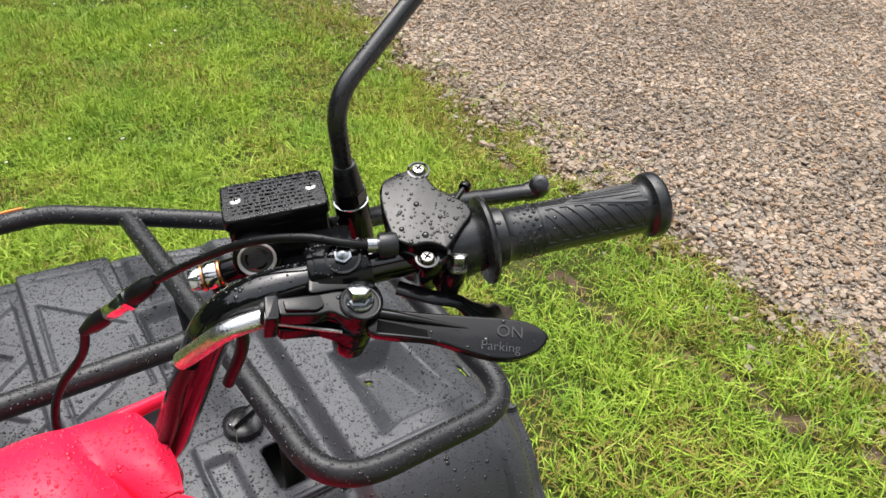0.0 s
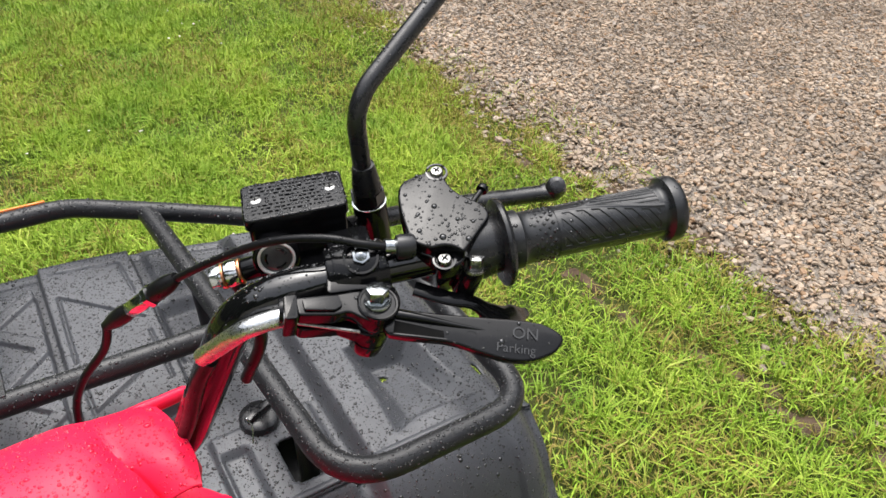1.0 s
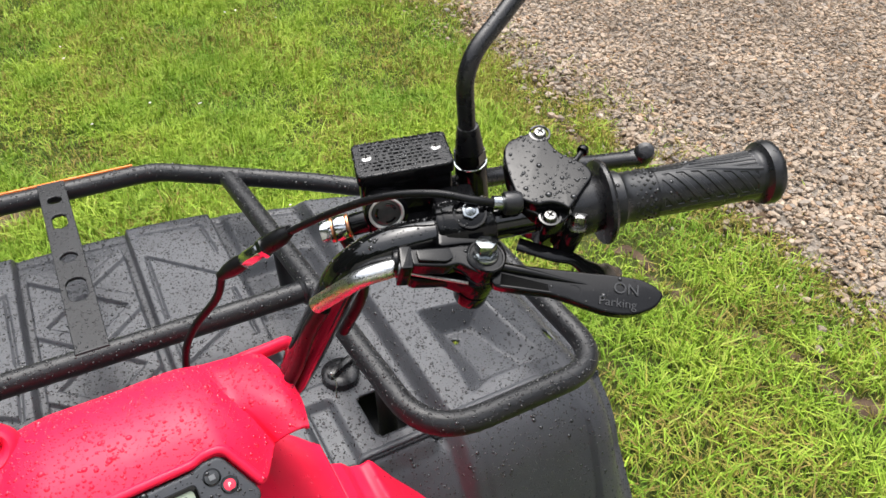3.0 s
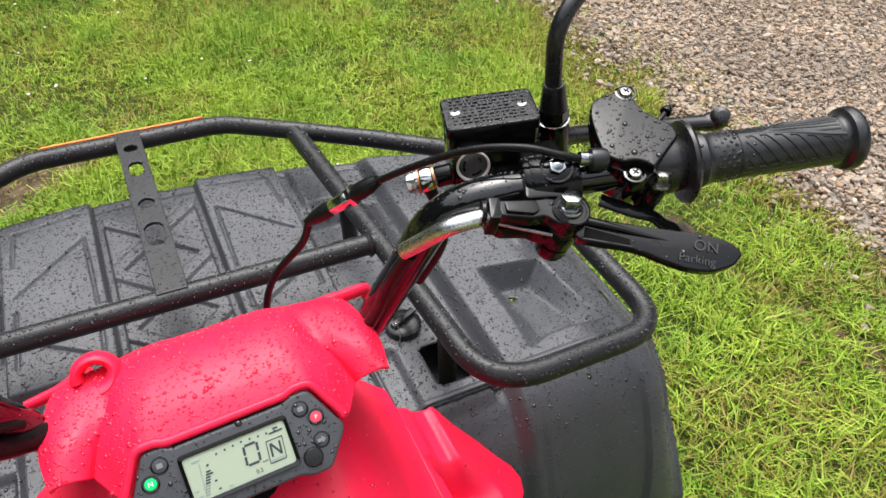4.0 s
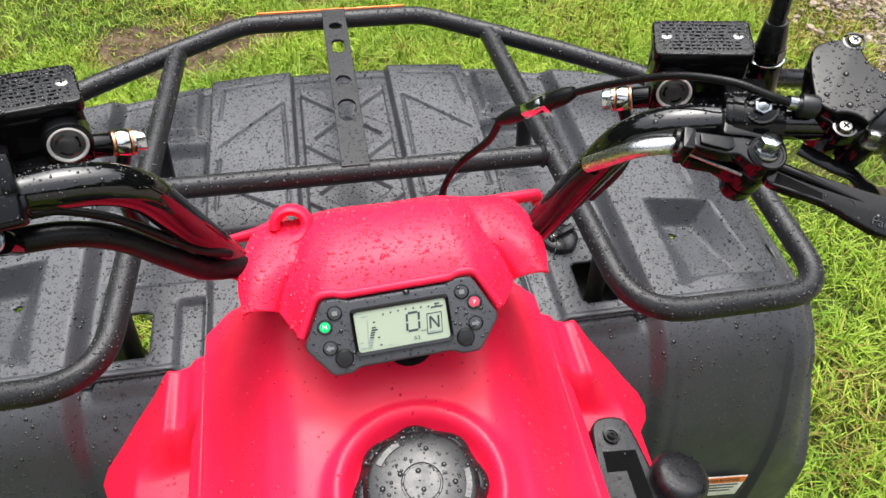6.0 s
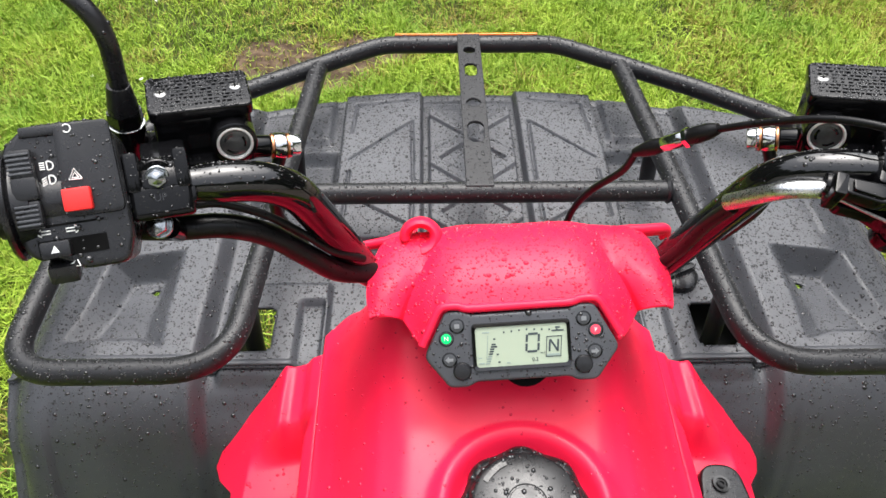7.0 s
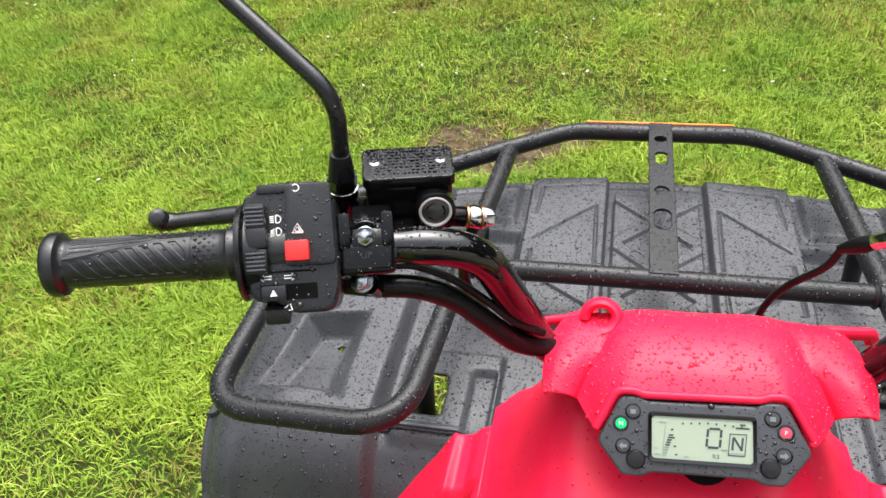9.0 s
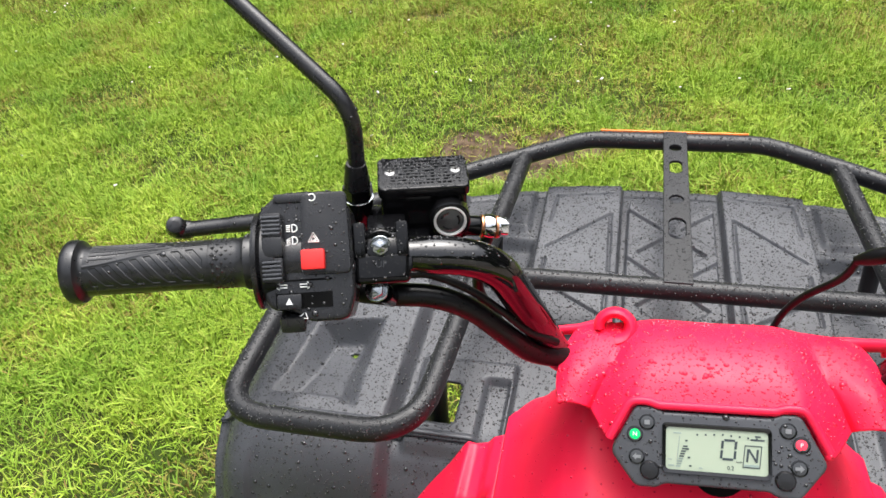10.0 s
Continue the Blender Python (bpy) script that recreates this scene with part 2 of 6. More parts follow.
def cross_screw(r, h):
    """A round pan head with a cross slot, standing on z = 0."""
    hd = lathe([(r, 0), (r * 0.98, h * 0.45), (r * 0.80, h * 0.85), (r * 0.4, h), (0.0004, h)], 24)
    return hd


def cross_mark(r, h):
    a = box((r * 1.25, r * 0.28, h * 0.12), 0, (0, 0, h))
    b = box((r * 0.28, r * 1.25, h * 0.12), 0, (0, 0, h * 1.01))
    return joined(a, b)


def smooth(a, b, x):
    t = np.clip((x - a) / (b - a), 0, 1)
    return t * t * (3 - 2 * t)


def seg_dist(X, Y, a, b):
    ax, ay = a
    bx, by = b
    dx, dy = bx - ax, by - ay
    t = np.clip(((X - ax) * dx + (Y - ay) * dy) / (dx * dx + dy * dy), 0, 1)
    return np.hypot(X - ax - t * dx, Y - ay - t * dy)


def sheet(name, X, Y, Z, keep, mat, parent, thick=0.003, label="", m=None, sharp=None):
    """A moulded sheet from grids of x, y, z; keep marks the cells that stay."""
    nu, nv = X.shape
    co = np.stack([X, Y, Z], -1).reshape(-1, 3)
    i, j = np.meshgrid(np.arange(nu - 1), np.arange(nv - 1), indexing="ij")
    q = np.stack([i * nv + j, (i + 1) * nv + j, (i + 1) * nv + j + 1, i * nv + j + 1], -1)
    q = q.reshape(-1, 4) if keep is None else q[keep]
    used = np.unique(q)
    back = np.zeros(nu * nv, int)
    back[used] = np.arange(len(used))
    me = bpy.data.meshes.new(name)
    me.from_pydata(co[used].tolist(), [], back[q].tolist())
    if m is not None:
        me.transform(m)
    me.validate()
    me.update()
    if len(me.polygons) and sum(p.normal.z for p in me.polygons) < 0:
        me.flip_normals()
    me.polygons.foreach_set("use_smooth", [True] * len(me.polygons))
    if sharp:
        bm = bmesh.new()
        bm.from_mesh(me)
        for e in bm.edges:
            if len(e.link_faces) == 2 and e.calc_face_angle(0) > radians(sharp):
                e.smooth = False
        bm.to_mesh(me)
        bm.free()
    me.materials.append(mat)
    ob = new(name, me)
    ob.parent = parent
    if thick:
        so = ob.modifiers.new("thickness", "SOLIDIFY")
        so.thickness, so.offset = thick, -1
    if label:
        tagged(ob, label)
    return ob


def raw_mesh(name, verts, faces, mat, flat=False):
    """A large mesh from arrays of triangles."""
    me = bpy.data.meshes.new(name)
    me.vertices.add(len(verts))
    me.vertices.foreach_set("co", np.asarray(verts, np.float32).ravel())
    nf = len(faces)
    me.loops.add(nf * 3)
    me.loops.foreach_set("vertex_index", np.asarray(faces, np.int32).ravel())
    me.polygons.add(nf)
    me.polygons.foreach_set("loop_start", np.arange(0, nf * 3, 3, dtype=np.int32))
    me.polygons.foreach_set("loop_total", np.full(nf, 3, np.int32))
    me.polygons.foreach_set("use_smooth", np.full(nf, not flat))
    me.update(calc_edges=True)
    me.materials.append(mat)
    return new(name, me)


# ---- ground ----
GROUND = bpy.data.materials.new("lawn_soil")
GROUND.use_nodes = True
gn, gl = GROUND.node_tree.nodes, GROUND.node_tree.links
gb = gn["Principled BSDF"]
gt = gn.new("ShaderNodeTexCoord")
g1 = gn.new("ShaderNodeTexNoise")
g1.inputs["Scale"].default_value, g1.inputs["Detail"].default_value = 2.2, 6.0
gl.new(gt.outputs["Object"], g1.inputs["Vector"])
g2 = gn.new("ShaderNodeTexNoise")
g2.inputs["Scale"].default_value, g2.inputs["Detail"].default_value = 60.0, 4.0
gl.new(gt.outputs["Object"], g2.inputs["Vector"])
gm = gn.new("ShaderNodeMix")
gm.data_type = "RGBA"
gl.new(g2.outputs["Fac"], gm.inputs["Factor"])
gl.new(ramp(gn, gl, g1.outputs["Fac"], [(0.35, (0.030, 0.046, 0.010)), (0.62, (0.046, 0.050, 0.016))]), gm.inputs["A"])
gl.new(ramp(gn, gl, g1.outputs["Fac"], [(0.35, (0.042, 0.066, 0.012)), (0.62, (0.060, 0.066, 0.020))]), gm.inputs["B"])
gl.new(gm.outputs["Result"], gb.inputs["Base Color"])
gb.inputs["Roughness"].default_value = 0.9
gb.inputs["Specular IOR Level"].default_value = 0.08

def value_noise(x, y, cell, seed):
    """Smooth random field between 0 and 1 with the given cell size."""
    tab = np.random.default_rng(seed).uniform(0, 1, (257, 257))
    u, v = np.asarray(x) / cell + 1000.0, np.asarray(y) / cell + 1000.0
    i, j = np.floor(u).astype(int), np.floor(v).astype(int)
    a, b = u - i, v - j
    a, b = a * a * (3 - 2 * a), b * b * (3 - 2 * b)
    i, j = i % 256, j % 256
    return (tab[i, j] * (1 - a) + tab[i + 1, j] * a) * (1 - b) + (tab[i, j + 1] * (1 - a) + tab[i + 1, j + 1] * a) * b


def rough_noise(x, y, cell, seed):
    return 0.55 * value_noise(x, y, cell, seed) + 0.30 * value_noise(x, y, cell / 2.3, seed + 1) + 0.15 * value_noise(x, y, cell / 5.1, seed + 2)


SOIL = material("bare_soil", (0.046, 0.030, 0.019), 0.85, color2=(0.120, 0.083, 0.054), scale=22, grain=0.9, grain_scale=120, rough_var=0.1, spec=0.12)
GRIT = material("gravel_grit", (0.13, 0.110, 0.088), 0.8, color2=(0.27, 0.230, 0.188), scale=110, grain=0.9, grain_scale=260)

gx = np.concatenate([np.linspace(-400, -6, 12), np.linspace(-5, 7, 61), np.linspace(8, 400, 12)])
gy = np.concatenate([np.linspace(-400, -4, 12), np.linspace(-3, 7, 51), np.linspace(8, 400, 12)])
GXX, GYY = np.meshgrid(gx, gy, indexing="ij")
near = (np.abs(GXX) < 6.5) & (np.abs(GYY) < 7)
GZZ = np.where(near, 0.006 * np.sin(GXX * 3.1 + 1.3 * np.sin(GYY * 2.3)) * np.cos(GYY * 2.7), 0.0) - 0.008
ground = sheet("ground", GXX, GYY, GZZ, None, GROUND, None, thick=0)
tagged(ground, "damp mown lawn with thin yellowish places", "lawn", kind="structure")


def gravel_edge(y):
    """x of the uneven edge between lawn and gravel."""
    far = 0.22 * smooth(2.2, 3.8, y)
    return 1.90 + far + 0.10 * (value_noise(y, 0 * y, 0.55, 21) - 0.5) + 0.10 * (value_noise(y, 0 * y, 0.16, 22) - 0.5) + 0.05 * (value_noise(y, 0 * y, 0.05, 23) - 0.5)


py_ = np.linspace(-5.2, 30, 177)
pu = np.linspace(0, 1, 40)
PU, PY = np.meshgrid(pu, py_, indexing="ij")
PX = gravel_edge(PY) - 0.01 + PU * 7.6
path = sheet("gravel_path", PX, PY, -0.004 + 0.005 * np.clip(PU * 20, 0, 1) + 0.002 * np.sin(PX * 4) * np.sin(PY * 3), None, GRIT, None, thick=0)
tagged(path, "drive of loose brown and grey gravel beside the lawn", "gravel drive", kind="structure")

# bare earth: a trodden patch, a line of scuffed spots and the worn verge of the drive
SPOTS = [(-0.45, 1.87, 0.23, 0.17, 1.0), (-0.22, 1.90, 0.12, 0.07, 0.75), (-0.97, 3.10, 0.20, 0.10, 0.50), (1.70, 1.60, 0.06, 0.12, 0.45)]
spot_rng = random.Random(12)
for k in range(26):
    q = k / 25
    SPOTS.append((1.36 + 0.27 * q + spot_rng.uniform(-0.035, 0.035), 1.10 - 1.15 * q + spot_rng.uniform(-0.02, 0.02), spot_rng.uniform(0.016, 0.036), spot_rng.uniform(0.018, 0.050), spot_rng.uniform(0.35, 0.95)))


def bareness(x, y):
    """How far the grass is worn away, 0 to about 1."""
    b = np.zeros_like(x)
    for cx, cy, rx, ry, k in SPOTS:
        d = np.hypot((x - cx) / rx, (y - cy) / ry)
        b = np.maximum(b, k * np.clip(1.55 - 0.95 * d, 0, 1))
    d = gravel_edge(y) - x
    verge = 0.60 * np.exp(-((d + 0.02) / 0.13) ** 2) * (0.45 + 0.9 * value_noise(x, y, 0.30, 31))
    b = np.maximum(b, verge)
    return b * (0.25 + 1.5 * rough_noise(x, y, 0.10, 33))


bx, by = np.meshgrid(np.linspace(-2.3, 2.15, 560), np.linspace(-0.2, 3.9, 520), indexing="ij")
bb = bareness(bx, by)
bz = -0.006 + 0.004 * smooth(0.35, 0.8, bb) + 0.020 * (rough_noise(bx, by, 0.035, 35) - 0.5)
kb_ = (bb[:-1, :-1] > 0.36) & (bb[1:, 1:] > 0.36) & (bx[:-1, :-1] < gravel_edge(by[:-1, :-1]) + 0.12)
soil = sheet("bare_soil", bx, by, bz, kb_, SOIL, None, thick=0)
tagged(soil, "bare trodden brown soil showing through the lawn", "bare soil", kind="structure")

rng = np.random.default_rng(7)
# loose stones, one mesh
ICO = bmesh.new()
bmesh.ops.create_icosphere(ICO, subdivisions=1, radius=1.0)
ico_v = np.array([v.co[:] for v in ICO.verts])
ico_f = np.array([[v.index for v in f.verts] for f in ICO.faces])
ICO.free()


def scatter_solids(pos, size, flat, rng, base_v, base_f):
    n = len(pos)
    ang = rng.uniform(0, 2 * math.pi, n)
    tilt = rng.normal(0, 0.22, (n, 2))
    sc = size[:, None] * np.stack([rng.uniform(0.75, 1.35, n), rng.uniform(0.6, 1.0, n), flat * rng.uniform(0.7, 1.2, n)], 1)
    v = base_v[None] * (1 + rng.uniform(-0.16, 0.16, (n, len(base_v), 1))) * sc[:, None, :]
    v[..., 2] += v[..., 0] * tilt[:, :1] + v[..., 1] * tilt[:, 1:]
    c, s = np.cos(ang)[:, None], np.sin(ang)[:, None]
    x = v[..., 0] * c - v[..., 1] * s
    y = v[..., 0] * s + v[..., 1] * c
    out = np.stack([x, y, v[..., 2]], -1) + pos[:, None, :]
    f = base_f[None] + (np.arange(n) * len(base_v))[:, None, None]
    return out.reshape(-1, 3), f.reshape(-1, 3)


STONE = island_material("gravel_stones", [(0.0, (0.190, 0.158, 0.132)), (0.12, (0.300, 0.232, 0.172)), (0.28, (0.385, 0.305, 0.232)), (0.44, (0.285, 0.243, 0.206)),
                                          (0.60, (0.430, 0.352, 0.275)), (0.74, (0.325, 0.205, 0.120)), (0.86, (0.520, 0.440, 0.360)), (0.96, (0.235, 0.212, 0.195))], 0.60,
                        big=(1.6, (0.60, 0.57, 0.53), (0.86, 0.82, 0.76), 1.0))
n_st = 200000
sx, sy = rng.uniform(1.60, 5.5, n_st), rng.uniform(-0.2, 4.2, n_st)
d_in = sx - gravel_edge(sy)
in_view = (sy < 4.75 - 0.43 * sx) & (sy > 0.58 * (sx - 1.55) - 0.25)
on_path = (d_in > 0.10) | (rng.uniform(0, 1, n_st) < 0.90 * np.exp(np.minimum(0, d_in - 0.10) / 0.13))
sel = in_view & on_path
sx, sy, d_in = sx[sel], sy[sel], d_in[sel]
n_st = len(sx)
ssz = rng.gamma(2.6, 0.0058 / 2.6, n_st).clip(0.0026, 0.018)
spos = np.stack([sx, sy, 0.007 + rng.uniform(0, 0.006, n_st) * np.clip(d_in * 8 + 0.4, 0.1, 1)], 1)
# low rounded stones: a ring, a shoulder and a top
ang5 = np.arange(6) * 2 * math.pi / 6
dome_v = np.concatenate([np.stack([np.cos(ang5), np.sin(ang5), -0.3 + 0 * ang5], 1), np.stack([0.80 * np.cos(ang5 + 0.5), 0.80 * np.sin(ang5 + 0.5), 0.62 + 0 * ang5], 1), [(0, 0, 0.95)]])
dome_f = np.array([t_ for j in range(6) for t_ in ((j, (j + 1) % 6, 6 + j), ((j + 1) % 6, 6 + (j + 1) % 6, 6 + j), (6 + j, 6 + (j + 1) % 6, 12))])
ang4 = np.arange(5) * 2 * math.pi / 5
oct_v = np.concatenate([np.stack([np.cos(ang4), np.sin(ang4), -0.2 + 0 * ang4], 1), np.stack([0.78 * np.cos(ang4 + 0.5), 0.78 * np.sin(ang4 + 0.5), 0.75 + 0 * ang4], 1)])
oct_f = np.array([t_ for j in range(5) for t_ in ((j, (j + 1) % 5, 5 + j), ((j + 1) % 5, 5 + (j + 1) % 5, 5 + j))] + [(5, 6, 7), (5, 7, 8), (5, 8, 9)])
farther = np.hypot(spos[:, 0] - 0.1, spos[:, 1] + 0.3) > 2.0
sv_, sf_ = scatter_solids(spos[~farther], ssz[~farther], 0.55, rng, dome_v, dome_f)
sv2, sf2 = scatter_solids(spos[farther], ssz[farther], 0.62, rng, oct_v, oct_f)
stones = raw_mesh("gravel_stones", np.concatenate([sv_, sv2]), np.concatenate([sf_, sf2 + len(sv_)]), STONE, flat=True)
tagged(stones, "damp rounded brown, beige and grey gravel stones", "gravel", kind="stuff")


# grass, one mesh of bent blades
def blades(pos, height, width, rng, lean=0.88):
    n = len(pos)
    ang = rng.uniform(0, 2 * math.pi, n)
    ln = np.abs(rng.normal(0.2, lean, n)) * height
    dx, dy = np.cos(ang), np.sin(ang)
    px, py = -dy, dx
    h, w = height, width
    P = np.zeros((n, 4, 3))
    P[:, 0] = pos
    off = ln * 0.25
    for s, q in ((-1, 1), (1, 2)):
        P[:, q, 0] = pos[:, 0] + dx * off + s * px * w / 2
        P[:, q, 1] = pos[:, 1] + dy * off + s * py * w / 2
        P[:, q, 2] = pos[:, 2] + h * 0.5
    P[:, 3, 0], P[:, 3, 1], P[:, 3, 2] = pos[:, 0] + dx * ln, pos[:, 1] + dy * ln, pos[:, 2] + h * (1 - 0.30 * np.minimum(1, ln / h) ** 2)
    F = np.array([[0, 2, 1], [1, 2, 3]])
    return P.reshape(-1, 3), (F[None] + (np.arange(n) * 4)[:, None, None]).reshape(-1, 3)


GRASS = island_material("grass_blades", [(0.0, (0.165, 0.288, 0.032)), (0.3, (0.212, 0.345, 0.040)), (0.6, (0.262, 0.394, 0.050)), (0.85, (0.300, 0.424, 0.064)), (0.97, (0.350, 0.430, 0.100))], 0.55,
                        spec=0.14, big=(2.6, (0.70, 0.76, 0.60), (1.15, 1.05, 0.85), 1.0))
DRY = island_material("dry_grass_blades", [(0.0, (0.21, 0.180, 0.055)), (0.3, (0.30, 0.295, 0.065)), (0.6, (0.30, 0.345, 0.060)), (0.9, (0.31, 0.225, 0.090))], 0.6,
                      spec=0.12, big=(5.0, (0.70, 0.66, 0.60), (1.05, 1.0, 0.9), 1.0))
n_g = 1550000
qx = rng.uniform(-4.4, 2.35, n_g)
qy = rng.uniform(-0.30, 4.6, n_g)
keep = qx > -1.75 - 0.80 * (qy - 0.3)
keep &= ~((np.abs(qx) < 0.44) & (qy < 0.45))
keep &= qy < 4.75 - 0.43 * np.maximum(qx, 0)
keep &= rng.uniform(0, 1, n_g) < np.clip(1.15 - 0.16 * np.maximum(0, qy - 0.5), 0.45, 1)
qx, qy = qx[keep], qy[keep]
worn = bareness(qx, qy)
thin = rough_noise(qx, qy, 0.45, 41)
tuft = value_noise(qx, qy, 0.035, 43)
keep = rng.uniform(0, 1, len(qx)) < np.clip(1.05 - 1.25 * smooth(0.30, 0.85, worn), 0.12, 1) * np.clip((gravel_edge(qy) - qx + 0.26) / 0.48, 0.25, 1) * (0.45 + 0.6 * smooth(0.30, 0.55, thin)) * (0.55 + 0.5 * tuft) * (1 - 0.45 * smooth(0.45, 0.75, qx) * (1 - smooth(0.6, 1.9, qy)))
d_edge = gravel_edge(qy) - qx
keep &= d_edge > rng.normal(-0.10, 0.10, len(qx))
qx, qy, worn, thin, tuft, d_edge = qx[keep], qy[keep], worn[keep], thin[keep], tuft[keep], d_edge[keep]
dry_p = 0.035 + 0.50 * smooth(0.46, 0.64, rough_noise(qx, qy, 0.24, 47)) + 0.6 * smooth(0.12, 0.45, worn) + 0.72 * np.exp(-np.maximum(0, d_edge) / 0.24)
is_dry = rng.uniform(0, 1, len(qx)) < np.clip(dry_p, 0, 0.85)
gh = (0.021 + 0.019 * smooth(0.3, 0.7, thin) + 0.018 * tuft) * rng.uniform(0.5, 1.35, len(qx)) * (1 - 0.45 * smooth(0.2, 0.6, worn))
gw = rng.uniform(0.0022, 0.0050, len(qx))
gp3 = np.stack([qx, qy, np.full(len(qx), -0.006)], 1)
gv_, gf_ = blades(gp3[~is_dry], gh[~is_dry], gw[~is_dry], rng)
# coarser blades where the lawn goes on outside the near part
n_o = 200000
ox, oy = rng.uniform(-5.6, 1.85, n_o), rng.uniform(-5.0, 6.0, n_o)
out = (oy < -0.28) | (ox < -1.75 - 0.80 * (oy - 0.3)) | (oy > 4.55)
out &= ~((np.abs(ox) < 0.5) & (np.abs(oy) < 0.9))
ox, oy = ox[out], oy[out]
ov_, of_ = blades(np.stack([ox, oy, np.full(len(ox), -0.006)], 1), rng.uniform(0.020, 0.050, len(ox)), rng.uniform(0.005, 0.011, len(ox)), rng, 1.1)
gf_ = np.concatenate([gf_, of_ + len(gv_)])
gv_ = np.concatenate([gv_, ov_])
grass = raw_mesh("grass", gv_, gf_, GRASS)
tagged(grass, "wet bright green lawn grass, short and uneven", "grass", kind="stuff")
gv_, gf_ = blades(gp3[is_dry], gh[is_dry] * 0.85, gw[is_dry], rng, 0.9)
dry_grass = raw_mesh("dry_grass", gv_, gf_, DRY)
tagged(dry_grass, "yellow and brown withered grass among the green", "grass", kind="stuff")

# daisies scattered in the lawn
PETAL = material("daisy_petals", (0.80, 0.79, 0.78), 0.6, color2=(0.85, 0.70, 0.74), scale=30)
n_d = 150
dx_, dy_ = rng.uniform(-3.9, 1.2, n_d), 0.6 + 3.6 * rng.uniform(0, 1, n_d)
grp = rng.integers(0, 40, n_d)
cx_, cy_ = rng.uniform(-3.9, 1.2, 40), rng.uniform(0.9, 4.2, 40)
dx_ = np.where(rng.uniform(0, 1, n_d) < 0.6, cx_[grp] + rng.normal(0, 0.07, n_d), dx_)
dy_ = np.where(rng.uniform(0, 1, n_d) < 0.6, cy_[grp] + rng.normal(0, 0.07, n_d), dy_)
ok = bareness(dx_, dy_) < 0.15
ok &= dx_ < gravel_edge(dy_) - 0.6
dpos = np.stack([dx_, dy_, rng.uniform(0.016, 0.030, n_d)], 1)[ok]
dv_, df_ = scatter_solids(dpos, rng.uniform(0.0045, 0.0085, len(dpos)), 0.35, rng, ico_v, ico_f)
daisies = raw_mesh("daisies", dv_, df_, PETAL)
tagged(daisies, "small white and pink daisies in the grass", "daisies", kind="stuff")

# added unseen dark ring far round the lawn; it blocks low sky from reflections
UNSEEN_HEDGE = material("dark_ring_green", (0.016, 0.030, 0.010), 0.8, color2=(0.035, 0.060, 0.018), scale=1.5, grain=0.8, grain_scale=6)
hv = np.linspace(0, 2 * math.pi, 181)
hu = np.linspace(0, 1, 9)
HU, HV = np.meshgrid(hu, hv, indexing="ij")
hr = 26 + 1.2 * np.sin(HV * 13) + 0.8 * np.sin(HV * 29 + HU * 5) - 2.2 * HU * HU
hedge = sheet("hedge", hr * np.cos(HV), hr * np.sin(HV), -0.05 + HU * (16.0 + 0.9 * np.sin(HV * 17) + 0.7 * np.sin(HV * 41)), None, UNSEEN_HEDGE, None, thick=1.5)
tagged(hedge, "added unseen tall dark green ring that darkens low reflections", "hedge", kind="structure")


# added unseen wall behind; its pale tone brightens what rear faces reflect
PALE_WALL = material("pale_reflecting_wall", (0.46, 0.45, 0.43), 0.7, color2=(0.58, 0.57, 0.55), scale=3, grain=0.4, grain_scale=60, spec=0.1)
wall_bm = box((26.0, 0.3, 3.2), 0.02, (0, 0, 0))
wall = part("unseen_pale_wall", wall_bm, PALE_WALL, None, m=Matrix.Translation((0, -5.4, 1.59)))
tagged(wall, "added unseen pale wall behind that brightens rear-facing reflections", "wall", kind="structure")

# ---- quad bike: body ----
quad = thing("quad_bike", "red and black quad bike wet with rain, parked on the lawn", "quad bike")

# front rack of bent tube, all in one level plane
RZ, RR = 0.838, 0.0122
rack = part("front_rack", sweep(rounded_path([(-0.30, 0.487, RZ), (-0.205, 0.549, RZ), (-0.122, 0.600, RZ), (0.122, 0.600, RZ), (0.205, 0.549, RZ), (0.30, 0.487, RZ)], [0, 0.03, 0.024, 0.024, 0.03, 0], 6), RR, 20),
            RACK, quad, "black powder-coated tubular front rack")
for s in (1, -1):
    outer = [(s * 0.299, 0.4875, RZ), (s * 0.405, 0.410, RZ), (s * 0.444, 0.335, RZ), (s * 0.446, 0.049, RZ), (s * 0.244, 0.049, RZ), (s * 0.228, 0.285, RZ), (s * 0.207, 0.540, RZ)]
    part("rack_loop", sweep(rounded_path(outer, [0, 0.05, 0.05, 0.052, 0.060, 0.03, 0], 10), RR, 20), RACK, rack)
    for y, x in ((0.385, 0.222), (0.145, 0.244)):
        leg = sweep([Vector((s * x, y, RZ - 0.006)), Vector((s * (x + 0.004), y - 0.004, 0.75)), Vector((s * (x + 0.004), y - 0.004, 0.66))], 0.010, 12)
        part("rack_leg", leg, RACK, rack)
part("rack_crossbar", sweep([Vector((-0.226, 0.286, RZ)), Vector((0, 0.286, RZ)), Vector((0.226, 0.286, RZ))], RR, 20), RACK, rack)
for s in (1, -1):
    bm = lathe([(RR + 0.0010, -0.003), (RR + 0.003, 0.0), (RR + 0.0010, 0.003)], 20)
    part("weld_bead", bm, RACK, rack, m=axes((s * 0.2150, 0.286, RZ), (1, 0, 0), (0, 1, 0)))
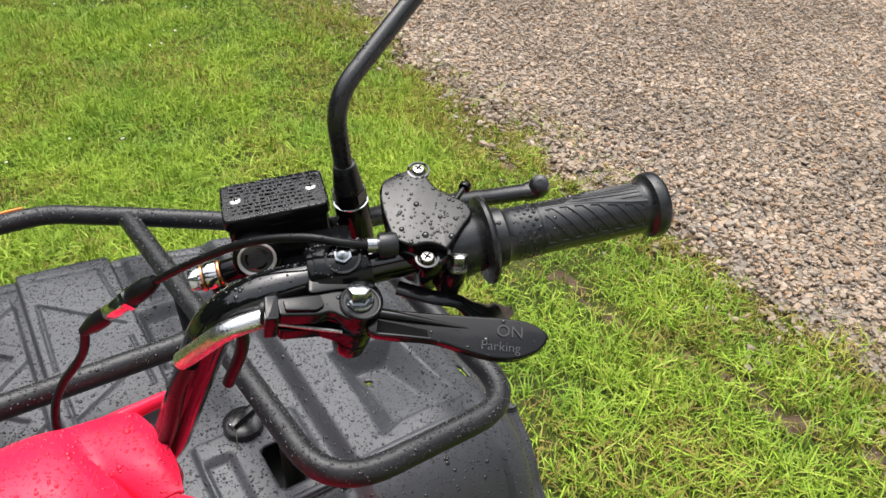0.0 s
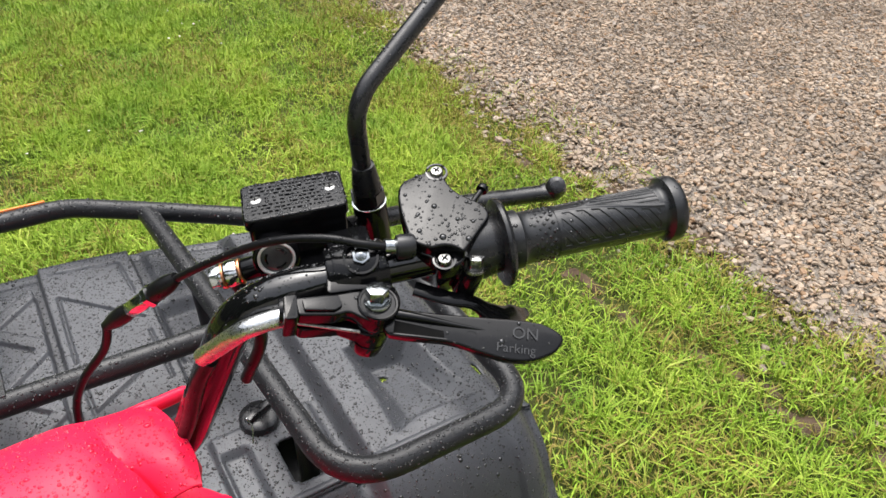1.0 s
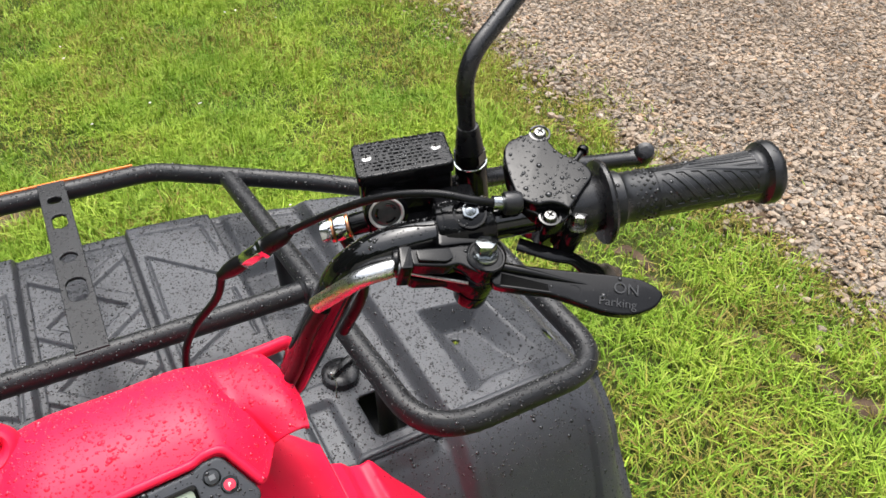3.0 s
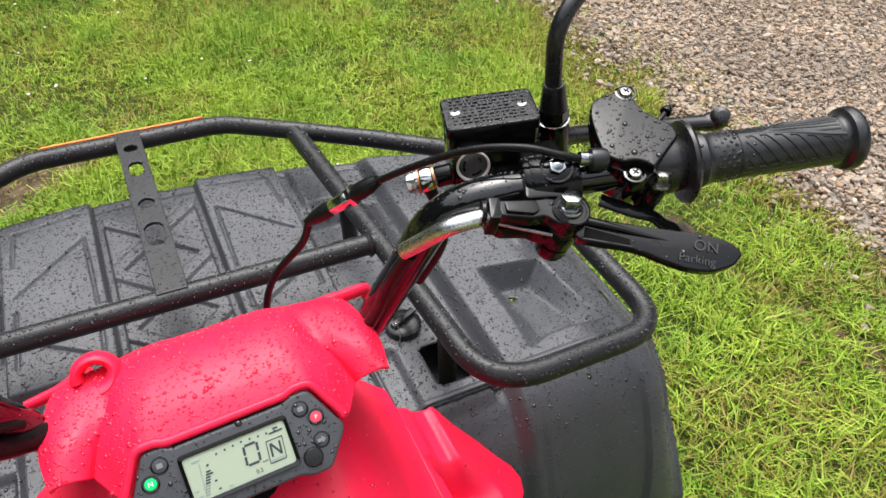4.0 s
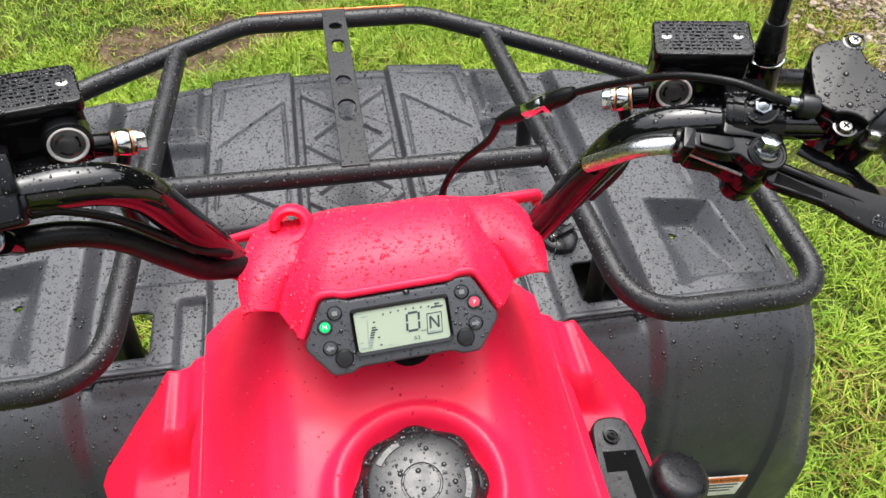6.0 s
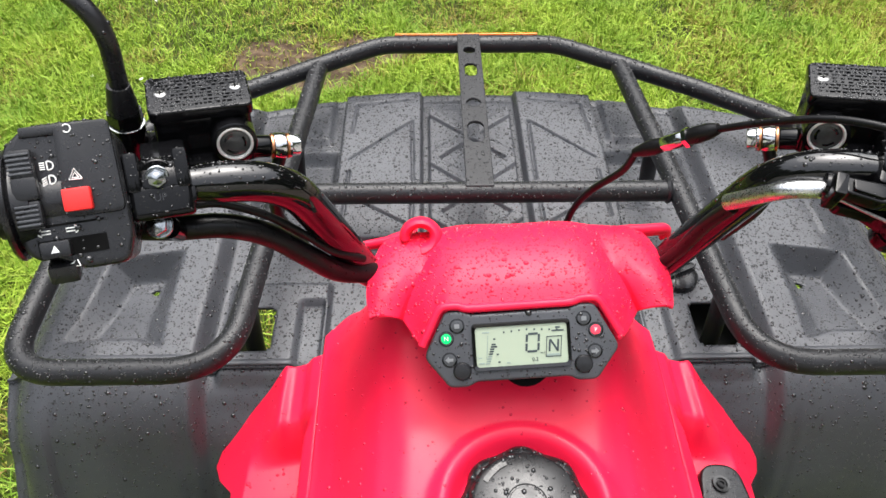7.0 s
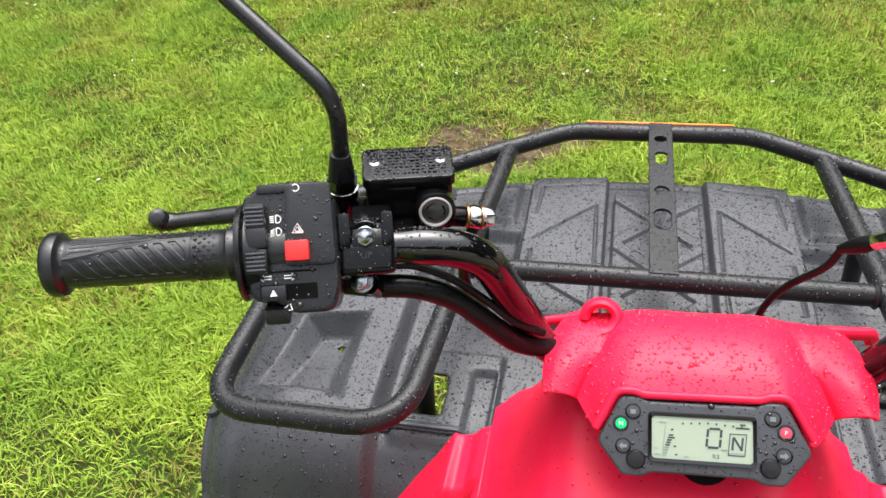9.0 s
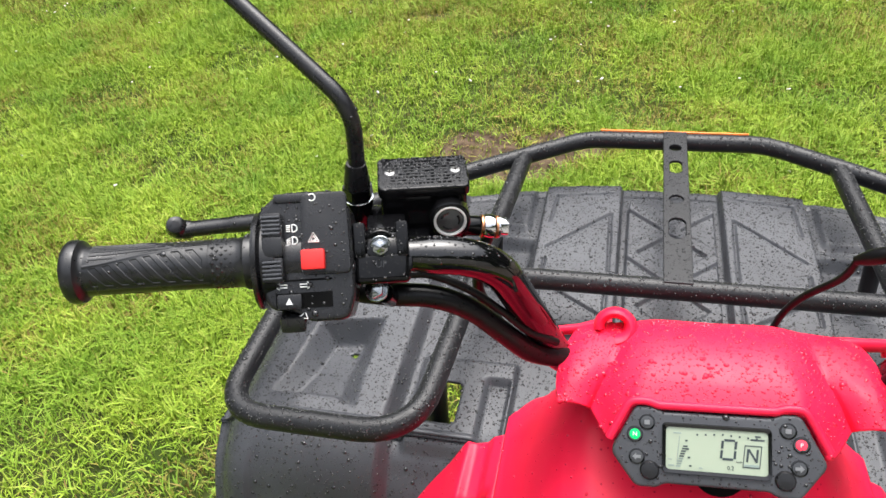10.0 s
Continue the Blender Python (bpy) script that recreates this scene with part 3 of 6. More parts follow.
# flat centre strap with round and long holes
sw = 0.0158
ys = np.linspace(0.283, 0.606, 260)
xs = np.linspace(-sw, sw, 34)
SX, SY = np.meshgrid(xs, ys, indexing="ij")
SZ = np.full_like(SX, RZ + RR + 0.0012)
cxm = (SX[:-1, :-1] + SX[1:, 1:]) / 2
cym = (SY[:-1, :-1] + SY[1:, 1:]) / 2
hole = np.zeros_like(cxm, bool)
for hy, hr, ln in ((0.564, 0.0085, 0.0), (0.516, 0.0085, 0.007), (0.442, 0.0090, 0.0), (0.382, 0.0098, 0.011)):
    hole |= np.hypot(cxm, np.maximum(0, np.abs(cym - hy) - ln)) < hr
strap = sheet("strap", SX, SY, SZ, ~hole, RACK, rack, thick=0.004, label="flat perforated steel strap")
# orange reflector strip along the front tube
part("reflector_strip", box((0.204, 0.003, 0.010), 0.001, (-0.002, 0.6135, RZ + 0.0045)), ORANGE, rack, "orange reflective strip")

# front fender moulding: a grid over x and along the profile
prof = [(0.600, 0.690), (0.592, 0.745), (0.580, 0.770), (0.560, 0.7840), (0.52, 0.787), (0.13, 0.787), (0.102, 0.7855), (0.080, 0.7795), (0.061, 0.767), (0.044, 0.747), (0.030, 0.720), (0.016, 0.688), (0.004, 0.652), (-0.004, 0.612), (-0.010, 0.565), (-0.016, 0.50), (-0.020, 0.420)]
pl_ = [Vector((0, *p)) for p in prof]
dense = spline(pl_, 24)
dl = np.cumsum([0] + [(b - a).length for a, b in zip(dense, dense[1:])])
s_y = np.interp(-0.24, [-p.y for p in dense], dl)
s_a = np.interp(-0.555, [-p.y for p in dense], dl)
sgrid = np.concatenate([np.linspace(0, s_a, 24)[:-1], np.linspace(s_a, s_y, 190)[:-1], np.linspace(s_y, dl[-1], 190)])
PYs = np.interp(sgrid, dl, [p.y for p in dense])
PZs = np.interp(sgrid, dl, [p.z for p in dense])
xh = np.concatenate([np.linspace(0, 0.182, 116)[:-1], np.linspace(0.182, 0.515, 104)])
xg = np.concatenate([-xh[:0:-1], xh])
FX, FY = np.meshgrid(xg, PYs, indexing="ij")
FZ = np.repeat(PZs[None], len(xg), 0)
AX = np.abs(FX)
flat = smooth(0.078, 0.092, FY) * (1 - smooth(0.555, 0.592, FY))
# the front edge sweeps back to the sides
sweepback = 0.46 * AX ** 2 * smooth(0.25, 0.60, FY)
FY2 = FY - sweepback
YY = FY2
# outer shoulder rolls down
FZ = FZ - 0.006 * smooth(0.395, 0.440, AX) - 0.058 * smooth(0.440, 0.512, AX) ** 1.7
FY2 = FY2 + 0.034 * smooth(0.450, 0.508, AX) ** 2 * (1 - smooth(0.06, 0.14, FY)) * np.clip((PZs[None] - 0.60) / 0.12, 0.1, 1)
FX2 = FX + np.sign(FX) * 0.006 * smooth(0.36, 0.50, AX) * (1 - smooth(0.56, 0.735, np.repeat(PZs[None], len(xg), 0))) * (FY < 0.3)
# deck panels, centre pad, channels
deck = smooth(0.262, 0.268, YY) * flat
pan = smooth(0.0655, 0.0685, AX) * (1 - smooth(0.172, 0.1765, AX)) * deck
pad = (1 - smooth(0.0555, 0.0575, AX)) * smooth(0.24, 0.245, YY) * (1 - smooth(0.523, 0.527, YY))
low = (1 - smooth(0.285, 0.302, AX)) * (1 - smooth(0.555, 0.592, FY))
FZ = FZ - 0.020 * low
FZ = FZ + 0.020 * pan + 0.0135 * pad
gro = np.full_like(FX, 1.0)
for pts in (((0.08, 0.540), (0.157, 0.528), (0.161, 0.464)), ((0.078, 0.368), (0.080, 0.490), (0.160, 0.410)), ((0.160, 0.385), (0.162, 0.300)), ((0.078, 0.345), (0.080, 0.285), (0.145, 0.330))):
    for a, b in zip(pts, pts[1:]):
        gro = np.minimum(gro, seg_dist(AX, YY, a, b))
FZ = FZ - 0.0050 * (1 - smooth(0.0008, 0.0024, gro)) * pan
# raised crossing bars on the pad
bar = np.full_like(FX, 1.0)
zig = [(0.056, 0.517), (-0.056, 0.414), (0.056, 0.311), (-0.02, 0.245)]
for s in (1, -1):
    for a, b in zip(zig, zig[1:]):
        bar = np.minimum(bar, seg_dist(FX * s, YY, a, b))
FZ = FZ + 0.0048 * (1 - smooth(0.0075, 0.0095, bar)) * pad
# facets between the deck and the side pods
FZ = FZ - 0.016 * smooth(0.178, 0.186, AX) * (1 - smooth(0.268, 0.285, AX)) * smooth(0.33, 0.345, YY) * (1 - smooth(0.43, 0.45, YY))
FZ = FZ + 0.008 * smooth(0.186, 0.196, AX) * (1 - smooth(0.236, 0.246, AX)) * smooth(0.455, 0.470, YY) * flat
FZ = FZ + 0.010 * smooth(0.165, 0.172, AX) * (1 - smooth(0.272, 0.279, AX)) * (1 - smooth(0.205, 0.212, YY)) * flat
FZ = FZ - 0.010 * smooth(0.170, 0.176, AX) * (1 - smooth(0.196, 0.202, AX)) * (1 - smooth(0.178, 0.184, YY)) * flat
# pocket in the side pod
def lin(a, b, x):
    return np.clip((x - a) / (b - a), 0, 1)


inpk = np.minimum(np.minimum(lin(0.337, 0.362, AX + 0.10 * np.maximum(0, 0.16 - YY)), 1 - lin(0.404, 0.428, AX - 0.25 * np.maximum(0, 0.17 - YY) + 0.12 * np.maximum(0, YY - 0.17))),
                  np.minimum(lin(0.124, 0.136, YY + 0.35 * np.maximum(0, 0.362 - AX)), 1 - lin(0.232, 0.250, YY + 0.16 * (AX - 0.342))))
FZ = FZ - 0.033 * inpk * (0.55 + 0.45 * smooth(0.12, 0.235, YY))
# a raised line round the pod and shallow steps in the rear face
FZ = FZ + 0.0022 * (smooth(0.405, 0.409, AX) * (1 - smooth(0.431, 0.445, AX))) * smooth(0.262, 0.27, YY) * (1 - smooth(0.36, 0.42, YY))
rear = 1 - smooth(0.060, 0.080, FY)
off = 0.0022 * smooth(0.2720, 0.2980, AX) * (1 - smooth(0.3120, 0.3165, AX)) * rear - 0.0070 * smooth(0.4400, 0.4440, AX) * rear
FY2 = FY2 + off * 1.0
FZ = FZ + off * 0.5 - 0.0045 * rear * smooth(0.20, 0.21, AX) * (1 - smooth(0.285, 0.295, AX))
cx = (FX[:-1, :-1] + FX[1:, 1:]) / 2
cy = (FY2[:-1, :-1] + FY2[1:, 1:]) / 2
ax = np.abs(cx)
cut = (np.maximum(np.abs(ax - 0.245) - 0.0135, 0) ** 2 + np.maximum(np.abs(cy - 0.142) - 0.023, 0) ** 2) < 0.0065 ** 2
cut |= np.hypot(ax - 0.3705, cy - 0.211) < 0.0046
cut |= (cx > 0) & (np.hypot(ax - 0.4615, np.maximum(0, np.abs(cy - 0.156) - 0.006)) < 0.0052)
cut |= (np.abs(ax - 0.215) < 0.013) & (np.abs(cy - 0.385) < 0.017)
cut |= (ax < 0.145) & (cy < 0.05)
fender = sheet("front_fender", FX2, FY2, FZ, ~cut, PLASTIC, quad, thick=0.0035, label="textured black plastic front fender with ribbed deck")

# black filler knob beside the column
kb = lathe([(0.020, 0.0), (0.021, 0.004), (0.0205, 0.013), (0.017, 0.016), (0.010, 0.0165), (0.0005, 0.0165)], 28)
k_ = part("radiator_knob", kb, SATIN, quad, "black round plastic cap with a ribbed grip", m=Matrix.Translation((0.222, 0.205, 0.772)))
part("grip_bar", box((0.034, 0.008, 0.008), 0.002), SATIN, k_, m=Matrix.Translation((0.222, 0.205, 0.791)) @ pose(0, 0, 0, 0, 0, 25))
part("cotter_clip", sweep(spline([(0.205, 0.188, 0.80), (0.203, 0.182, 0.815), (0.206, 0.176, 0.806), (0.203, 0.170, 0.790)], 8), 0.0008, 8), STEEL, k_)

# red tank cover
TYP = [(-0.20, 0.856), (-0.19, 0.858), (-0.17, 0.860), (-0.10, 0.868), (-0.035, 0.876), (0.0, 0.890), (0.04, 0.912), (0.08, 0.920), (0.105, 0.898), (0.128, 0.850), (0.150, 0.785)]
ty = np.linspace(-0.20, 0.150, 190)
tz = np.interp(ty, [p[0] for p in TYP], [p[1] for p in TYP])
ker = np.hanning(17)
tz = np.convolve(np.pad(tz, 8, mode="edge"), ker / ker.sum(), mode="valid")
tx = np.linspace(-0.162, 0.162, 190)
TX, TY = np.meshgrid(tx, ty, indexing="ij")
TZ = np.repeat(tz[None], len(tx), 0)
TAX = np.abs(TX)
sh = smooth(0.070, 0.168, TAX)
TZ = TZ - (TZ - 0.800) * (0.90 * sh ** 1.2)
# soft ribs along the flanks
TZ = TZ + 0.0018 * smooth(0.090, 0.104, TAX) * (1 - smooth(0.110, 0.128, TAX)) * (1 - smooth(0.02, 0.06, TY))
TZ = TZ - 0.0012 * smooth(0.126, 0.134, TAX) * (1 - smooth(0.140, 0.150, TAX)) * (1 - smooth(0.0, 0.07, TY))
CAPX, CAPY, CAPZ = 0.012, -0.101, 0.872
rc = np.hypot(TX - CAPX, TY - CAPY)
TZ = TZ * (1 - (1 - smooth(0.058, 0.080, rc))) + (CAPZ + 0.0) * (1 - smooth(0.058, 0.080, rc))
TZ = TZ + 0.0045 * np.exp(-((rc - 0.064) / 0.007) ** 2)
TZ = TZ - 0.012 * (1 - smooth(0.050, 0.060, rc))
# the front corners are cut off at a slant
cut_t = (np.abs(TX[:-1, :-1]) + TY[:-1, :-1]) > 0.268
tank = sheet("tank_cover", TX, TY, TZ, ~cut_t, RED, quad, thick=0.003, label="glossy red plastic tank cover beaded with rain")

# red side panels that slope to the fender
def side_panel(s):
    u = np.linspace(0, 1, 90)
    y = np.linspace(-0.18, 0.085, 120)
    U, Y = np.meshgrid(u, y, indexing="ij")
    xo = np.interp(Y, [-0.30, -0.16, -0.020, 0.002, 0.022, 0.040, 0.064, 0.085], [0.236, 0.244, 0.249, 0.268, 0.277, 0.272, 0.236, 0.203])
    X = 0.152 + U * (xo - 0.152)
    Z = np.interp(X, [0.15, 0.163, 0.20, 0.22, 0.277], [0.800, 0.808, 0.793, 0.765, 0.705]) + 0.0015 * np.exp(-((X - 0.162) / 0.008) ** 2)
    Z = Z - 0.010 * smooth(0.172, 0.182, X) * (1 - smooth(0.19, 0.205, X)) * smooth(0.0, 0.02, Y) * (1 - U * 0.4)
    notch = smooth(0.172, 0.182, X + 0.3 * np.maximum(0, Y - 0.0)) * (1 - smooth(-0.006, 0.022, Y + 0.20 * (X - 0.21)))
    Z = np.where(notch > 0, Z * (1 - notch) + np.minimum(Z, 0.752) * notch, Z)
    return sheet("side_panel", s * X, Y, Z, None, RED, quad, thick=0.003, label="red plastic side panel over the fender")


for s in (1, -1):
    side_panel(s)

# unseen saddle added behind the tank; its black keeps red out of reflections
su, sv = np.meshgrid(np.linspace(-1, 1, 41), np.linspace(0, 1, 61), indexing="ij")
seat_z = np.interp(sv, [0, 0.06, 0.3, 0.7, 1], [0.800, 0.845, 0.835, 0.850, 0.80]) - 0.07 * np.abs(su) ** 3.5
sheet("saddle", su * np.interp(sv, [0, 0.3, 0.7, 1], [0.12, 0.15, 0.17, 0.14]), -0.195 - 0.66 * sv, seat_z, None, SATIN, quad, thick=0.05, label="added unseen black saddle behind the tank")

# fuel cap
cap_m = Matrix.Translation((CAPX, CAPY, CAPZ - 0.012)) @ pose(0, 0, 0, 4, 0, 0)
fl = part("fuel_cap", lathe([(0.0495, 0.0), (0.0500, 0.008), (0.0485, 0.013), (0.0455, 0.0155), (0.0435, 0.016), (0.042, 0.018), (0.0405, 0.0225), (0.038, 0.024), (0.0155, 0.0245), (0.0148, 0.0236), (0.0138, 0.0236), (0.0132, 0.0245), (0.0005, 0.0245)], 96,
                            wobble=lambda a, i: 1 + (0.035 * math.cos(8 * a) if i < 4 else 0)), SATIN, quad, "black plastic fuel cap with a scalloped edge", m=cap_m)
for a0 in (115, 225, 335):
    for k in range(7):
        a = radians(a0 + k * 5.4)
        bm = box((0.0042, 0.0026 + 0.001 * (k % 3), 0.0008), 0.0, (0, 0, 0))
        part("embossed_mark", bm, SATIN, fl, m=cap_m @ Matrix.Translation((0.0345 * math.cos(a), 0.0345 * math.sin(a), 0.0246)) @ pose(0, 0, 0, 0, 0, math.degrees(a)))

# gear selector plate with its gate and knob, and the warning label
gp_o = rounded_outline([(-0.018, 0.030), (0.017, 0.030), (0.026, -0.022), (0.032, -0.11), (-0.031, -0.11), (-0.025, -0.020)], [0.016, 0.014, 0.012, 0.004, 0.004, 0.012])
gp_m = axes((0.2030, -0.0510, 0.7760), (0.10, -0.03, 0.99), (1, 0, 0)) @ pose(0, 0, 0, 0, 0, -2)
gate = part("gear_gate", prism(gp_o, -0.020, 0.004, 0.0030, seg=3), SATIN, quad, "black plastic gear selector plate", m=gp_m)
part("screw_recess", lathe([(0.0082, 0.0042), (0.0078, 0.0062), (0.0055, 0.0062), (0.0050, 0.0045), (0.0005, 0.0045)], 24), GLOSS, gate, m=gp_m @ Matrix.Translation((-0.003, 0.010, 0)))
part("socket_screw", lathe([(0.0042, 0.0046), (0.0040, 0.0066), (0.0022, 0.0066), (0.0020, 0.0052), (0.0005, 0.0052)], 18), CAST, gate, m=gp_m @ Matrix.Translation((-0.003, 0.010, 0)))
slot_o = [(-0.016, -0.005), (0.016, -0.005), (0.019, -0.075), (0.004, -0.075), (0.002, -0.024), (-0.017, -0.024)]
# no opening here: a black plate paints the shade of the gate
part("gate_slot_shade", prism(slot_o, 0.0035, 0.0046), DARKHOLE, gate, m=gp_m)
kn_m = axes((0.247, -0.091, 0.770), (0.2, 0.15, 0.97), (1, 0, 0)) @ Matrix.Scale(1.18, 4)
knob = part("gear_knob", lathe([(0.010, -0.05), (0.012, -0.02), (0.0200, -0.008), (0.0222, 0.002), (0.0220, 0.010), (0.0200, 0.0146), (0.0160, 0.0166), (0.010, 0.0172), (0.0005, 0.0174)], 36), SATIN, quad, "black gear knob with a moulded mark", m=kn_m)
for q in ((0, 0.006, 0.010, 0.0018), (-0.004, 0.001, 0.0018, 0.011), (0.004, 0.001, 0.0018, 0.006), (0.001, -0.004, 0.008, 0.0018)):
    part("moulded_mark", box((q[2], q[3], 0.0012), 0), SATIN, knob, m=kn_m @ Matrix.Translation((q[0], q[1], 0.0172)))
wl_m = axes((0.397, -0.0185, 0.5490), (0.0, -0.99, 0.14), (1, 0, -0.16))
wlab = part("warning_label", box((0.062, 0.040, 0.001), 0.0003), LABELW, quad, "white and orange warning label on the fender", m=wl_m)
part("label_band", box((0.060, 0.011, 0.0006), 0), ORANGE, wlab, m=wl_m @ Matrix.Translation((0, 0.013, 0.0007)))


def lettering(name, text, size, mat, parent, m, depth=0.0003):
    cu = bpy.data.curves.new(name, "FONT")
    cu.body, cu.size, cu.extrude = text, size, depth
    cu.align_x, cu.align_y = "CENTER", "CENTER"
    tmp = bpy.data.objects.new(name, cu)
    me = bpy.data.meshes.new_from_object(tmp)
    bpy.data.objects.remove(tmp)
    bpy.data.curves.remove(cu)
    me.transform(m)
    me.materials.clear()
    me.materials.append(mat)
    ob = new(name, me)
    ob.parent = parent
    return ob


lettering("label_word", "WARNING", 0.0092, INK, wlab, wl_m @ Matrix.Translation((0, 0.013, 0.0012)))
for i in range(3):
    part("label_line", box((0.052 - 0.006 * i, 0.0022, 0.0005), 0), INK, wlab, m=wl_m @ Matrix.Translation((-0.002, 0.003 - 0.006 * i, 0.0007)))

# frame and wheels that carry the body
for s in (1, -1):
    part("frame_rail", sweep(rounded_path([(s * 0.13, 0.50, 0.42), (s * 0.13, 0.10, 0.36), (s * 0.13, -0.70, 0.36), (s * 0.13, -0.95, 0.55)], 0.08), 0.016, 12), RACK, quad)
    part("frame_riser", sweep([Vector((s * 0.13, 0.35, 0.40)), Vector((s * 0.20, 0.30, 0.60)), Vector((s * 0.225, 0.15, 0.66)), Vector((s * 0.228, 0.385, 0.665))], 0.011, 10), RACK, quad)
    for y in (0.20, -0.78):
        tyre = part("wheel", lathe([(0.135, -0.085), (0.20, -0.095), (0.245, -0.09), (0.265, -0.06), (0.270, 0.0), (0.265, 0.06), (0.245, 0.09), (0.20, 0.095), (0.135, 0.085), (0.12, 0.0)], 48, cap=False,
                                   wobble=lambda a, i: 1 + (0.012 if 2 < i < 6 and math.sin(24 * a + i) > 0 else 0)), TYRE, quad, "black knobbly tyre", m=axes((s * 0.45, y, 0.270), (1, 0, 0), (0, 1, 0)))
        part("rim", lathe([(0.13, -0.07), (0.11, -0.02), (0.04, 0.0), (0.0005, 0.0)], 32), RACK, tyre, m=axes((s * 0.45, y, 0.270), (s, 0, 0), (0, 1, 0)))
        part("axle", sweep([Vector((s * 0.12, y, 0.30)), Vector((s * 0.45, y, 0.270))], 0.016, 12), RACK, quad)
# dark box below the square hole, on the right side only
part("dark_box", box((0.13, 0.15, 0.05), 0.01, (0.262, 0.190, 0.700)), TYRE, quad, "dark box under the right side of the fender")


# ---- quad bike: handlebar and all that sits on it ----
STEER = Matrix.Translation((0.010, 0, 1.0968)) @ pose(0, 0, 0, 0, -0.8, 0) @ Matrix.Translation((0, 0, -1.1))
RIGHT, LEFT = STEER, STEER @ Matrix.Diagonal((-1, 1, 1, 1))
BA = Vector((0.2285, 0.006, 1.108))
BE = Vector((0.4235, -0.055, 1.1275))
bu = (BE - BA).normalized()
bv = Vector((0, 0, 1)).cross(bu).normalized()
bw = bu.cross(bv)
BAR = Matrix((bu, bv, bw)).transposed().to_4x4()
BAR.translation = BA
BLEN = (BE - BA).length
BAR_R = 0.0111


def at_bar(a, b, c, z=(0, 0, 1), x=(1, 0, 0)):
    return BAR @ axes((a, b, c), z, x)


column = part("steering_column", sweep([Vector((0.01, 0.10, 0.93)), Vector((0.01, 0.16, 0.78)), Vector((0.01, 0.20, 0.66))], 0.016, 16), RACK, quad)
hb_path = rounded_path([(-BE.x, BE.y, BE.z), (-BA.x + 0.005, BA.y, BA.z), (-0.160, 0.024, 1.096), (-0.118, 0.078, 0.935), (0.118, 0.078, 0.935), (0.160, 0.024, 1.096), (BA.x - 0.005, BA.y, BA.z), (BE.x, BE.y, BE.z)],
                       [0, 0.03, 0.055, 0.03, 0.03, 0.055, 0.03, 0], 12)
hb_r = [BAR_R + 0.0020 * float(1 - smooth(0.195, 0.214, np.array(abs(p.x)))) for p in hb_path]
bar_ob = part("handlebar", sweep(hb_path, hb_r, 28), GLOSS, quad, "glossy black tubular steel handlebar", m=STEER)


